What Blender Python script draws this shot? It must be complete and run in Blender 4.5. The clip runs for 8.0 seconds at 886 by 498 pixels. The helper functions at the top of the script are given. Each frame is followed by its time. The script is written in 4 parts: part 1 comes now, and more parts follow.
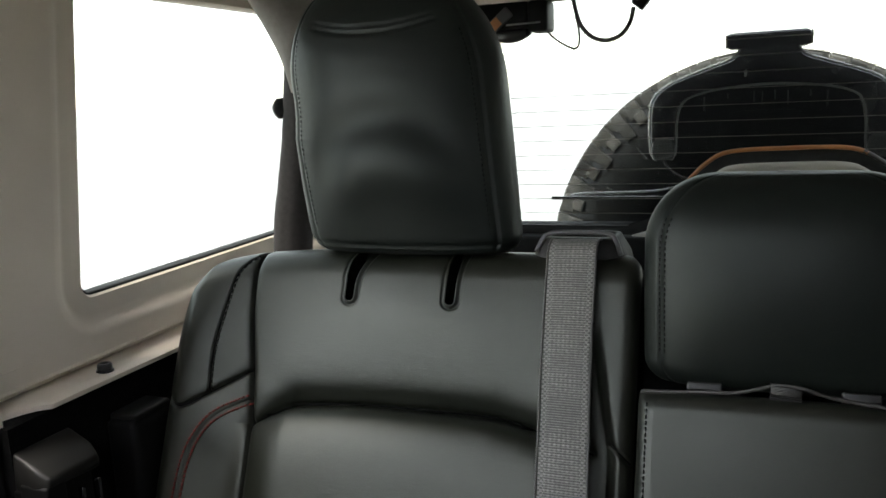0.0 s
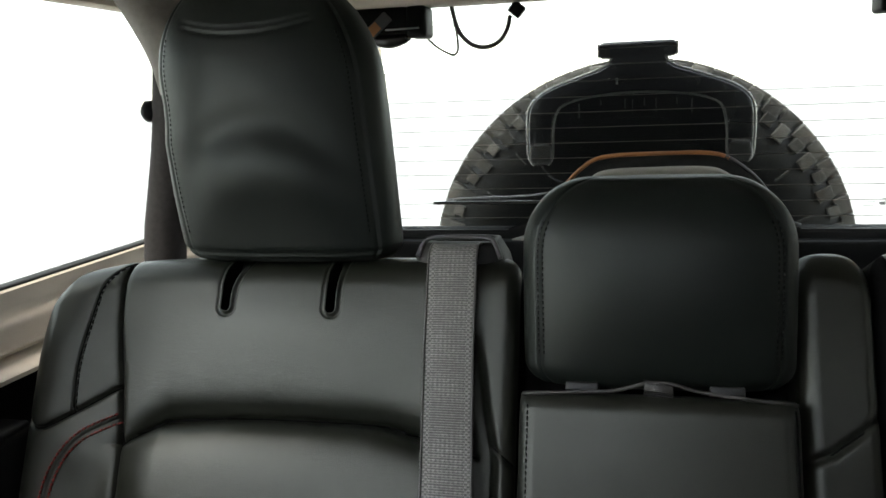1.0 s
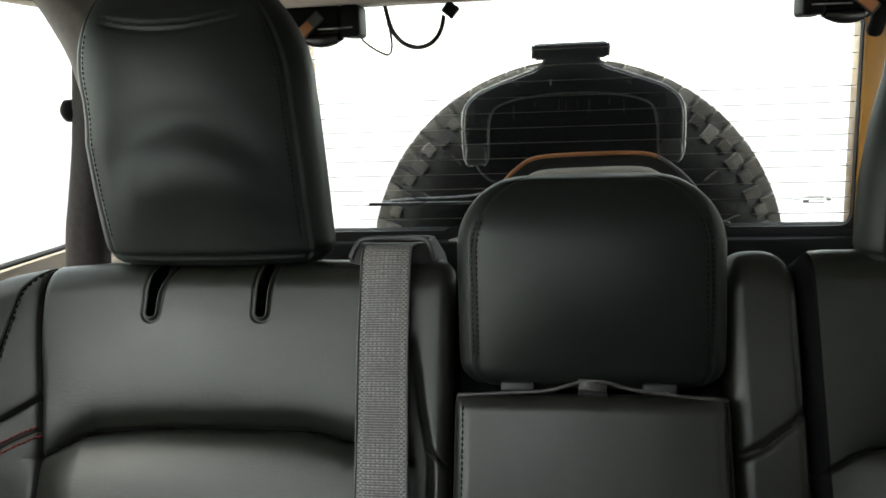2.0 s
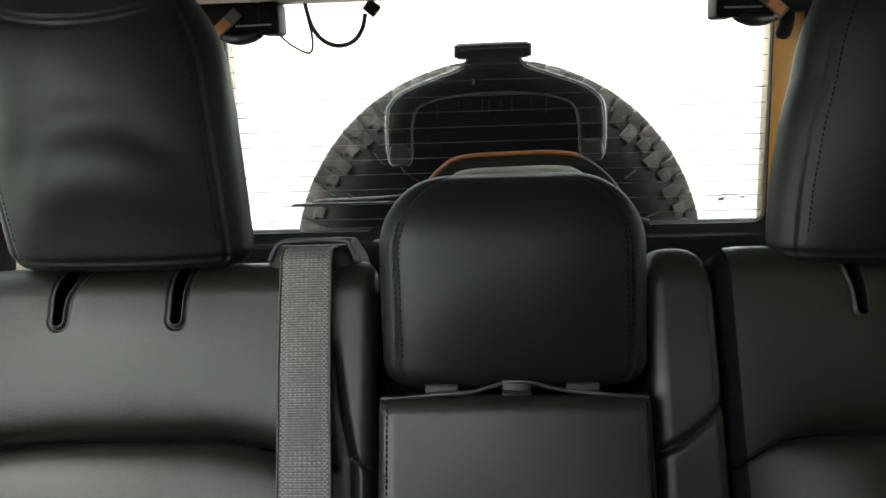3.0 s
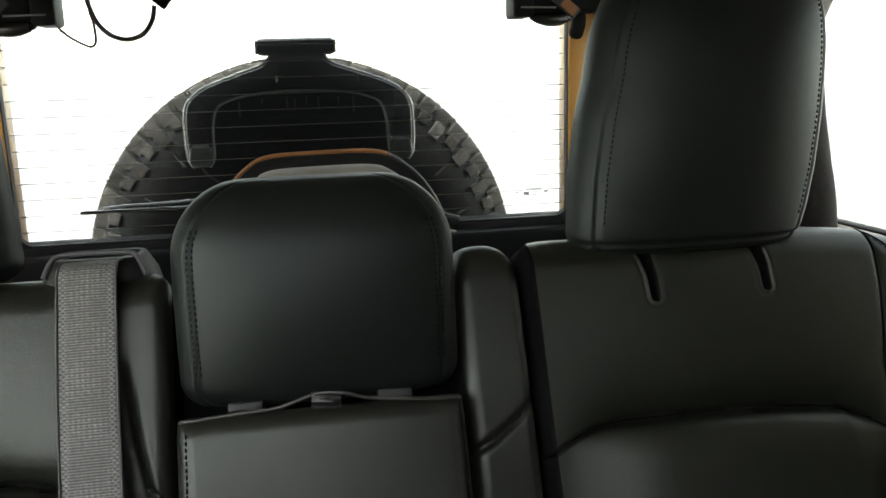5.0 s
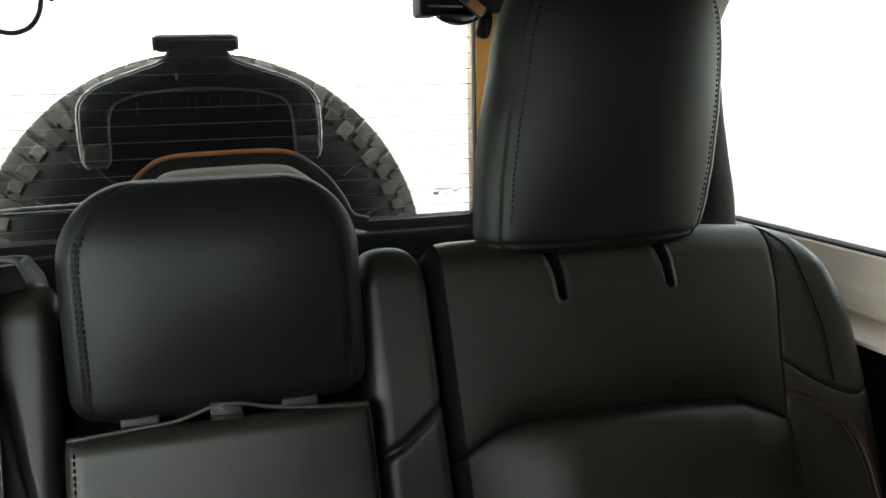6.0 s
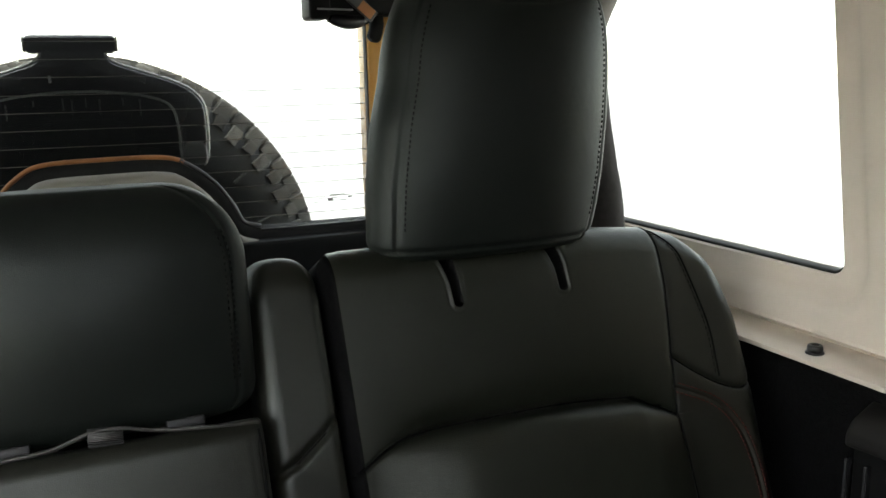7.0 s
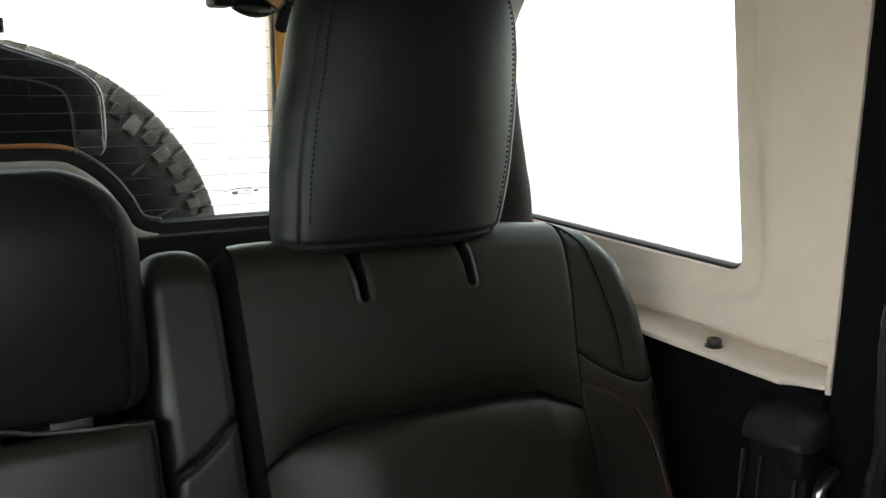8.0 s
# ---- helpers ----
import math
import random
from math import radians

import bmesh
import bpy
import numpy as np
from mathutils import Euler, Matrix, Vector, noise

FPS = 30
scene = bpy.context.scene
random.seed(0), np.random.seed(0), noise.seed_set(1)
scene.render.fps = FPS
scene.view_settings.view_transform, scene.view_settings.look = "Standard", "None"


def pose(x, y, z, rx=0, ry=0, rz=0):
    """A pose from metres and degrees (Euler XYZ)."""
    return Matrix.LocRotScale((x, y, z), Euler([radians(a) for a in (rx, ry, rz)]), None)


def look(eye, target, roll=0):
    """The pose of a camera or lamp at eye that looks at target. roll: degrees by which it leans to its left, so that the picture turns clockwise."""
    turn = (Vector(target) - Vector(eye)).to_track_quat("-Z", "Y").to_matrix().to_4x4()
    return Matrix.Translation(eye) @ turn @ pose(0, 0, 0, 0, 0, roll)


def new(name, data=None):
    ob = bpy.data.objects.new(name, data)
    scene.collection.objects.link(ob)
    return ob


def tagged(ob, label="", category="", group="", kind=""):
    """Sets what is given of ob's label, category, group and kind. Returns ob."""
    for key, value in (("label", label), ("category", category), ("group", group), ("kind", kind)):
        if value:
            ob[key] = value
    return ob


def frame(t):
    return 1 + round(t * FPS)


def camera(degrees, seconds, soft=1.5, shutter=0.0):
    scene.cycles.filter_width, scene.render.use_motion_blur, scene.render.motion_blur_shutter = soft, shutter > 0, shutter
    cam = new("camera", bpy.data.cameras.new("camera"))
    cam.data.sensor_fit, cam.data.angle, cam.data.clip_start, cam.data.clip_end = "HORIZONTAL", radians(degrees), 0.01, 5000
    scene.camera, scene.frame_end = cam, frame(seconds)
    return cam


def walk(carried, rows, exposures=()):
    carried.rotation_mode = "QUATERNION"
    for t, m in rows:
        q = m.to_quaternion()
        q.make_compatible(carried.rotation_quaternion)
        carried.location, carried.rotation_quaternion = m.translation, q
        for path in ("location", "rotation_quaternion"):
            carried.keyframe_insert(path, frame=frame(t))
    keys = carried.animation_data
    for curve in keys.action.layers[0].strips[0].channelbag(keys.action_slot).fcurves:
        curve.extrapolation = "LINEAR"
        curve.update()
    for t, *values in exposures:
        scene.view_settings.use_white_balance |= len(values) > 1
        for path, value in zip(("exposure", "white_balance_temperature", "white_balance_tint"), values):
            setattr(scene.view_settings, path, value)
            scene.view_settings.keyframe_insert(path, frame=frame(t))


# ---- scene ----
cam = camera(57.2, 8.0, soft=1.6)
PATH = [
    (0, (-0.029, -0.721, 1.423), (-0.732, 1.114, 1.048), -2.9),
    (0.5, (-0.03, -0.716, 1.42), (-0.56, 1.177, 1.048), -2.0),
    (1, (-0.027, -0.712, 1.421), (-0.46, 1.204, 1.048), -2.3),
    (1.5, (-0.025, -0.707, 1.419), (-0.387, 1.224, 1.046), -2.3),
    (3, (-0.02, -0.692, 1.418), (-0.129, 1.268, 1.036), -1.9),
    (3.5, (-0.017, -0.687, 1.419), (-0.026, 1.276, 1.033), -1.9),
    (4, (-0.013, -0.68, 1.417), (0.084, 1.281, 1.035), -1.7),
    (5.5, (-0.002, -0.659, 1.417), (0.437, 1.249, 1.006), -1.7),
    (6, (0.003, -0.653, 1.416), (0.54, 1.229, 1.008), -1.4),
    (6.5, (0.007, -0.646, 1.416), (0.662, 1.199, 1.009), -1.3),
    (7, (0.012, -0.642, 1.417), (0.783, 1.158, 1.012), -1.2),
    (7.5, (0.016, -0.636, 1.413), (0.878, 1.122, 1.008), -0.5),
    (8, (0.02, -0.632, 1.41), (0.987, 1.07, 1.0), 0.4),
]
TINT = 9
EXPOSURES = [(0, 3.70, 7050), (1.5, 3.75, 7120), (3, 3.93, 7250), (4, 3.95, 7250), (5.5, 3.93, 7250), (8, 3.87, 7250)]
walk(cam, [(t, look(eye, target, roll)) for t, eye, target, roll in PATH], [(t, stops, kelvin, TINT) for t, stops, kelvin in EXPOSURES])

# ---- light ----
SUN_ELEVATION, SUN_AZIMUTH = 60.0, 222.0
world = bpy.data.worlds.new("sky")
scene.world = world
world.use_nodes = True
wn = world.node_tree
sky = wn.nodes.new("ShaderNodeTexSky")
sky.sky_type = "NISHITA"
sky.sun_disc = False
sky.sun_elevation, sky.sun_rotation = radians(SUN_ELEVATION), radians(SUN_AZIMUTH)
sky.air_density, sky.dust_density, sky.ozone_density = 1.0, 0.6, 1.0
background = wn.nodes["Background"]
background.inputs["Strength"].default_value = 0.15
veil = wn.nodes.new("ShaderNodeHueSaturation")
veil.inputs["Saturation"].default_value = 0.38
wn.links.new(sky.outputs["Color"], veil.inputs["Color"])
wn.links.new(veil.outputs["Color"], background.inputs["Color"])
sun = new("sun", bpy.data.lights.new("sun", "SUN"))
sun.data.energy, sun.data.angle, sun.data.color = 0.55, radians(40), (1.0, 0.97, 0.93)
sun_way = Vector((math.sin(radians(SUN_AZIMUTH)) * math.cos(radians(SUN_ELEVATION)),
                  math.cos(radians(SUN_AZIMUTH)) * math.cos(radians(SUN_ELEVATION)),
                  math.sin(radians(SUN_ELEVATION))))
sun.matrix_world = look(sun_way * 20, (0, 0, 0))


# ---- materials ----
def material(name, colour, rough=0.5, metal=0.0, vary=0.12, scale=30.0, bump=0.0, bump_scale=400.0, bump_depth=0.0006,
             spec=0.5, blotch=6.0, kind="noise", rough_vary=0.08, sheen=0.0, spec_tint=(1, 1, 1), creases=0.0, each=0.0):
    m = bpy.data.materials.new(name)
    m.use_nodes = True
    nt = m.node_tree
    b = nt.nodes["Principled BSDF"]
    tc = nt.nodes.new("ShaderNodeTexCoord")
    fine = nt.nodes.new("ShaderNodeTexNoise")
    fine.inputs["Scale"].default_value, fine.inputs["Detail"].default_value = scale, 5.0
    coarse = nt.nodes.new("ShaderNodeTexNoise")
    coarse.inputs["Scale"].default_value, coarse.inputs["Detail"].default_value = blotch, 3.0
    for n in (fine, coarse):
        nt.links.new(tc.outputs["Object"], n.inputs["Vector"])
    mix = nt.nodes.new("ShaderNodeMath")
    mix.operation = "MULTIPLY"
    nt.links.new(fine.outputs["Fac"], mix.inputs[0])
    nt.links.new(coarse.outputs["Fac"], mix.inputs[1])
    ramp = nt.nodes.new("ShaderNodeMapRange")
    ramp.inputs["From Min"].default_value, ramp.inputs["From Max"].default_value = 0.12, 0.40
    ramp.inputs["To Min"].default_value, ramp.inputs["To Max"].default_value = 1.0 - vary, 1.0 + vary
    nt.links.new(mix.outputs[0], ramp.inputs["Value"])
    tint = nt.nodes.new("ShaderNodeVectorMath")
    tint.operation = "SCALE"
    tint.inputs[0].default_value = colour
    if each:
        # pieces differ a little from one another
        info = nt.nodes.new("ShaderNodeObjectInfo")
        spread = nt.nodes.new("ShaderNodeMapRange")
        spread.inputs["To Min"].default_value, spread.inputs["To Max"].default_value = 1.0 - each, 1.0 + each
        differ = nt.nodes.new("ShaderNodeMath")
        differ.operation = "MULTIPLY"
        nt.links.new(info.outputs["Random"], spread.inputs["Value"])
        nt.links.new(spread.outputs[0], differ.inputs[0])
        nt.links.new(ramp.outputs[0], differ.inputs[1])
        nt.links.new(differ.outputs[0], tint.inputs["Scale"])
    else:
        nt.links.new(ramp.outputs[0], tint.inputs["Scale"])
    nt.links.new(tint.outputs[0], b.inputs["Base Color"])
    rr = nt.nodes.new("ShaderNodeMapRange")
    rr.inputs["From Min"].default_value, rr.inputs["From Max"].default_value = 0.3, 0.7
    rr.inputs["To Min"].default_value, rr.inputs["To Max"].default_value = max(0.02, rough - rough_vary), min(1.0, rough + rough_vary)
    nt.links.new(coarse.outputs["Fac"], rr.inputs["Value"])
    nt.links.new(rr.outputs[0], b.inputs["Roughness"])
    b.inputs["Metallic"].default_value = metal
    b.inputs["Specular IOR Level"].default_value = spec
    b.inputs["Specular Tint"].default_value = (*spec_tint, 1)
    if sheen:
        b.inputs["Sheen Weight"].default_value = sheen
    if bump:
        bn = nt.nodes.new("ShaderNodeBump")
        bn.inputs["Strength"].default_value, bn.inputs["Distance"].default_value = bump, bump_depth
        if kind == "grain":
            v = nt.nodes.new("ShaderNodeTexVoronoi")
            v.feature = "DISTANCE_TO_EDGE"
            v.inputs["Scale"].default_value = bump_scale
            warp = nt.nodes.new("ShaderNodeTexNoise")
            warp.inputs["Scale"].default_value = bump_scale * 0.12
            warp.inputs["Detail"].default_value = 4.0
            add = nt.nodes.new("ShaderNodeMath")
            add.operation = "MULTIPLY_ADD"
            add.inputs[1].default_value = 1.3
            nt.links.new(tc.outputs["Object"], v.inputs["Vector"])
            nt.links.new(tc.outputs["Object"], warp.inputs["Vector"])
            nt.links.new(warp.outputs["Fac"], add.inputs[0])
            nt.links.new(v.outputs["Distance"], add.inputs[2])
            # short creases lying across the hide, in patches
            mp = nt.nodes.new("ShaderNodeMapping")
            mp.inputs["Scale"].default_value = (75, 300, 520)
            crease = nt.nodes.new("ShaderNodeTexNoise")
            crease.inputs["Scale"].default_value, crease.inputs["Detail"].default_value = 1.0, 3.0
            patch = nt.nodes.new("ShaderNodeTexNoise")
            patch.inputs["Scale"].default_value = 16.0
            nt.links.new(tc.outputs["Object"], mp.inputs["Vector"])
            nt.links.new(mp.outputs[0], crease.inputs["Vector"])
            nt.links.new(tc.outputs["Object"], patch.inputs["Vector"])
            where = nt.nodes.new("ShaderNodeMapRange")
            where.inputs["From Min"].default_value, where.inputs["From Max"].default_value = 0.42, 0.66
            where.inputs["To Max"].default_value = creases
            nt.links.new(patch.outputs["Fac"], where.inputs["Value"])
            both = nt.nodes.new("ShaderNodeMath")
            both.operation = "MULTIPLY_ADD"
            nt.links.new(crease.outputs["Fac"], both.inputs[0])
            nt.links.new(where.outputs[0], both.inputs[1])
            nt.links.new(add.outputs[0], both.inputs[2])
            nt.links.new(both.outputs[0], bn.inputs["Height"])
        else:
            v = nt.nodes.new("ShaderNodeTexNoise")
            v.inputs["Scale"].default_value, v.inputs["Detail"].default_value = bump_scale, 4.0
            nt.links.new(tc.outputs["Object"], v.inputs["Vector"])
            nt.links.new(v.outputs["Fac"], bn.inputs["Height"])
        nt.links.new(bn.outputs["Normal"], b.inputs["Normal"])
    return m


LEATHER = material("black_leather", (0.0087, 0.0099, 0.0068), 0.335, vary=0.18, scale=60, spec=0.55, bump=0.5, bump_scale=760, bump_depth=0.0005,
                   kind="grain", blotch=9, rough_vary=0.04, spec_tint=(0.96, 1.0, 0.92), creases=0.6)
LEATHER_PLAIN = material("taut_black_leather", (0.0113, 0.0117, 0.0088), 0.39, vary=0.15, scale=60, spec=0.44, bump=0.25, bump_scale=760, bump_depth=0.0005,
                         kind="grain", blotch=9, rough_vary=0.06, spec_tint=(0.95, 1.0, 0.93))
# Darker, duller copy of the seat leather, shade on the headrests put in.
LEATHER_DIM = material("dim_black_leather", (0.0056, 0.0072, 0.0060), 0.46, vary=0.12, scale=40, spec=0.29, bump=0.42, bump_scale=800,
                          bump_depth=0.0004, kind="grain", blotch=7, rough_vary=0.06, spec_tint=(0.92, 1.0, 0.95))
THREAD = material("black_thread", (0.003, 0.003, 0.003), 0.95, spec=0.1, bump=0.2, bump_scale=3000)
RED_THREAD = material("dark_red_thread", (0.15, 0.019, 0.015), 0.75, spec=0.2, bump=0.2, bump_scale=3000)
CLOTH = material("black_cloth", (0.004, 0.004, 0.004), 0.9, spec=0.06, vary=0.3, scale=200, bump=0.5, bump_scale=1200)
PLASTIC = material("black_plastic", (0.005, 0.005, 0.005), 0.55, spec=0.12, vary=0.15, scale=50, bump=0.25, bump_scale=1500, bump_depth=0.0003)
SATIN_PLASTIC = material("satin_black_plastic", (0.012, 0.0115, 0.0105), 0.52, vary=0.2, spec=0.28, bump=0.25, bump_scale=1500, bump_depth=0.0003)
GLOSS_PLASTIC = material("gloss_black_plastic", (0.010, 0.010, 0.011), 0.24, vary=0.1, spec=0.8)
GREY_PLASTIC = material("dark_grey_plastic", (0.055, 0.056, 0.056), 0.5, vary=0.12, bump=0.25, bump_scale=1400, bump_depth=0.0003)
TRIM = material("pale_grey_trim", (0.65, 0.572, 0.480), 0.62, vary=0.045, scale=18, bump=0.2, bump_scale=900, bump_depth=0.0004, blotch=4)
LINER = material("pale_grey_headliner", (0.42, 0.40, 0.37), 0.85, vary=0.08, scale=120, bump=0.4, bump_scale=900)
PADDING = material("charcoal_bar_padding", (0.026, 0.022, 0.021), 0.85, spec=0.3, vary=0.2, scale=160, bump=0.5, bump_scale=900)
RUBBER = material("black_rubber", (0.011, 0.011, 0.011), 0.75, spec=0.2, vary=0.2, scale=60, bump=0.3, bump_scale=500)
TYRE = material("tyre_rubber", (0.010, 0.0115, 0.0105), 0.6, vary=0.35, scale=25, bump=0.4, bump_scale=300, bump_depth=0.001, blotch=10)
# Wiper metal lightened for the daylight on its arm and blade.
WIPER_LIT = material("lit_wiper_metal", (0.72, 0.72, 0.70), 0.5, metal=0.5, vary=0.15)
STEEL = material("dull_steel", (0.35, 0.35, 0.34), 0.35, metal=1.0, vary=0.15)
DARK_STEEL = material("black_painted_steel", (0.02, 0.02, 0.02), 0.35, vary=0.15, bump=0.2, bump_scale=500)
# Paler copy of the tyre rubber, with daylight on the tread put in.
TREAD_LIT = material("lit_tread_rubber", (0.185, 0.178, 0.160), 0.62, each=0.65, vary=0.45, scale=40, bump=0.4, bump_scale=400, bump_depth=0.001, blotch=12)
# Grey copy of the tyre rubber for the lugs, skylight put into it.
LUG_LIT = material("lit_lug_rubber", (0.10, 0.10, 0.092), 0.8, vary=0.3, scale=40, bump=0.4, bump_scale=400, bump_depth=0.001, blotch=12)
COVER_GREY = material("mid_grey_plastic", (0.29, 0.27, 0.235), 0.5, vary=0.08, bump=0.25, bump_scale=1400, bump_depth=0.0003)
# Pale lamp ends; also the sky's glint put on the bracket edges.
CAP_GLINT = material("lamp_cap_and_rim_glint", (0.52, 0.52, 0.50), 0.42, metal=0.9, vary=0.2)
TAB = material("grey_tab_plastic", (0.016, 0.016, 0.0155), 0.42, vary=0.1, spec=0.3)
# Armrest lip in a paler tone, its shiny line put in.
LIP_GLINT = material("leather_lip_glint", (0.042, 0.040, 0.036), 0.42, vary=0.35, scale=40)
BAR_COVER = material("taupe_bar_cover", (0.17, 0.155, 0.135), 0.8, vary=0.12, scale=160, bump=0.4, bump_scale=900)
CABLE = material("dark_grey_cable_sheath", (0.05, 0.048, 0.043), 0.5, vary=0.15, bump=0.2, bump_scale=800)
CLIP_GREY = material("dull_grey_clip", (0.15, 0.15, 0.145), 0.45, metal=0.3, vary=0.2)
CLIP_WHITE = material("pale_clip_plastic", (0.6, 0.6, 0.58), 0.4, vary=0.08)
WHEEL = material("dark_wheel_paint", (0.03, 0.03, 0.03), 0.4, vary=0.2)
ORANGE = material("orange_body_paint", (0.52, 0.25, 0.05), 0.3, vary=0.05, scale=10)
COPPER = material("faded_orange_plastic", (0.32, 0.13, 0.045), 0.5, vary=0.15, scale=40)
CARPET = material("black_carpet", (0.005, 0.005, 0.005), 0.95, spec=0.06, vary=0.4, scale=300, bump=0.8, bump_scale=700, bump_depth=0.002)
CONCRETE = material("pale_concrete", (0.55, 0.54, 0.52), 0.9, vary=0.12, scale=3, bump=0.3, bump_scale=60, bump_depth=0.003, blotch=0.4)
CORD = material("grey_cord", (0.055, 0.054, 0.050), 0.8, vary=0.2, scale=300)
FABRIC_LOOP = material("grey_pull_loop", (0.022, 0.022, 0.021), 0.8, vary=0.3, scale=300, bump=0.6, bump_scale=1500)


def webbing_material():
    m = material("dark_grey_webbing", (0.075, 0.074, 0.072), 0.62, vary=0.1)
    nt = m.node_tree
    tc = nt.nodes.new("ShaderNodeTexCoord")
    mp = nt.nodes.new("ShaderNodeMapping")
    nt.links.new(tc.outputs["UV"], mp.inputs["Vector"])
    sep = nt.nodes.new("ShaderNodeSeparateXYZ")
    nt.links.new(mp.outputs[0], sep.inputs[0])

    def calc(operation, a, b=0.0, c=0.0):
        n = nt.nodes.new("ShaderNodeMath")
        n.operation = operation
        for i, value in enumerate((a, b, c)):
            if isinstance(value, bpy.types.NodeSocket):
                nt.links.new(value, n.inputs[i])
            else:
                n.inputs[i].default_value = value
        return n.outputs[0]

    # cross ribs all the way down; light floats in columns that come and go, and a zigzag band along both edges
    x, y = sep.outputs["X"], sep.outputs["Y"]
    wave = lambda value, pitch: calc("MULTIPLY_ADD", calc("SINE", calc("MULTIPLY", value, 2 * math.pi / pitch)), 0.5, 0.5)
    ribs = wave(y, 0.0022)
    columns = wave(x, 0.0041)
    floats = calc("MULTIPLY", wave(y, 0.0044), columns)
    drift = nt.nodes.new("ShaderNodeTexNoise")
    drift.inputs["Scale"].default_value, drift.inputs["Detail"].default_value = 28.0, 1.0
    nt.links.new(mp.outputs[0], drift.inputs["Vector"])
    come = calc("SMOOTH_MIN", calc("MAXIMUM", calc("MULTIPLY_ADD", drift.outputs["Fac"], 4.0, -1.5), 0.0), 1.0, 0.2)
    middle = calc("MULTIPLY_ADD", calc("MULTIPLY", floats, come), 0.42, calc("MULTIPLY_ADD", ribs, 0.46, 0.08))
    step = calc("MULTIPLY", calc("FLOOR", calc("DIVIDE", x, 0.0024)), 0.0021)
    zigzag = calc("MULTIPLY_ADD", wave(calc("ADD", y, step), 0.0042), 0.45, calc("MULTIPLY_ADD", ribs, 0.28, 0.06))
    band = calc("GREATER_THAN", calc("ABSOLUTE", x), 0.0158)
    weave = calc("ADD", calc("MULTIPLY", middle, calc("SUBTRACT", 1.0, band)), calc("MULTIPLY", zigzag, band))
    worn = nt.nodes.new("ShaderNodeTexNoise")
    worn.inputs["Scale"].default_value, worn.inputs["Detail"].default_value = 300.0, 4.0
    nt.links.new(tc.outputs["UV"], worn.inputs["Vector"])
    weave = calc("MULTIPLY", weave, calc("MULTIPLY_ADD", worn.outputs["Fac"], 1.4, 0.3))
    bn = nt.nodes.new("ShaderNodeBump")
    bn.inputs["Strength"].default_value, bn.inputs["Distance"].default_value = 0.8, 0.0007
    nt.links.new(weave, bn.inputs["Height"])
    b = nt.nodes["Principled BSDF"]
    nt.links.new(bn.outputs["Normal"], b.inputs["Normal"])
    mixc = nt.nodes.new("ShaderNodeMix")
    mixc.data_type = "RGBA"
    mixc.inputs["A"].default_value, mixc.inputs["B"].default_value = (0.022, 0.022, 0.020, 1), (0.27, 0.265, 0.245, 1)
    nt.links.new(weave, mixc.inputs["Factor"])
    nt.links.new(mixc.outputs["Result"], b.inputs["Base Color"])
    return m


WEBBING = webbing_material()


def glass_material(name, colour, dust=0.0):
    m = bpy.data.materials.new(name)
    m.use_nodes = True
    nt = m.node_tree
    nt.nodes.remove(nt.nodes["Principled BSDF"])
    out = nt.nodes["Material Output"]
    clear = nt.nodes.new("ShaderNodeBsdfTransparent")
    gloss = nt.nodes.new("ShaderNodeBsdfGlossy")
    mx = nt.nodes.new("ShaderNodeMixShader")
    clear.inputs["Color"].default_value = (*colour, 1)
    gloss.inputs["Roughness"].default_value = 0.02
    mx.inputs[0].default_value = 0.03
    nt.links.new(clear.outputs[0], mx.inputs[1])
    nt.links.new(gloss.outputs[0], mx.inputs[2])
    # thin dusty film
    film = nt.nodes.new("ShaderNodeBsdfTranslucent")
    film.inputs["Color"].default_value = (0.9, 0.92, 0.9, 1)
    dusty = nt.nodes.new("ShaderNodeMixShader")
    dusty.inputs[0].default_value = dust
    nt.links.new(mx.outputs[0], dusty.inputs[1])
    nt.links.new(film.outputs[0], dusty.inputs[2])
    nt.links.new(dusty.outputs[0], out.inputs["Surface"])
    return m


TINTED = glass_material("tinted_glass", (0.52, 0.54, 0.53), 0.0009)
DUSTY_GLASS = glass_material("dusty_tinted_glass", (0.52, 0.54, 0.53), 0.0016)


def print_material(name, through_it, body):
    """Thin translucent print on glass: part of the light passes, part is scattered."""
    m = bpy.data.materials.new(name)
    m.use_nodes = True
    nt = m.node_tree
    nt.nodes.remove(nt.nodes["Principled BSDF"])
    clear, matt = nt.nodes.new("ShaderNodeBsdfTransparent"), nt.nodes.new("ShaderNodeBsdfDiffuse")
    mx = nt.nodes.new("ShaderNodeMixShader")
    clear.inputs["Color"].default_value = (*[through_it] * 3, 1)
    matt.inputs["Color"].default_value = (*body, 1)
    nt.links.new(clear.outputs[0], mx.inputs[1])
    nt.links.new(matt.outputs[0], mx.inputs[2])
    nt.links.new(mx.outputs[0], nt.nodes["Material Output"].inputs["Surface"])
    return m


PRINT = print_material("heater_print", 0.14, (0.24, 0.23, 0.21))
MARK = print_material("grey_glass_print", 0.36, (0.5, 0.5, 0.5))


# ---- builders ----
ORIGIN = {}


def thing(name, at, label, category, group="", kind=""):
    ob = new(name)
    ob.location = at
    ob.empty_display_size = 0.05
    ORIGIN[ob.name] = np.array(at, float)
    return tagged(ob, label, category, group, kind)


def mesh_of(name, verts, faces, mat, smooth=True):
    me = bpy.data.meshes.new(name)
    me.from_pydata([tuple(map(float, v)) for v in verts], [], [tuple(int(i) for i in f) for f in faces])
    me.materials.append(mat)
    me.polygons.foreach_set("use_smooth", [smooth] * len(me.polygons))
    me.update()
    return me


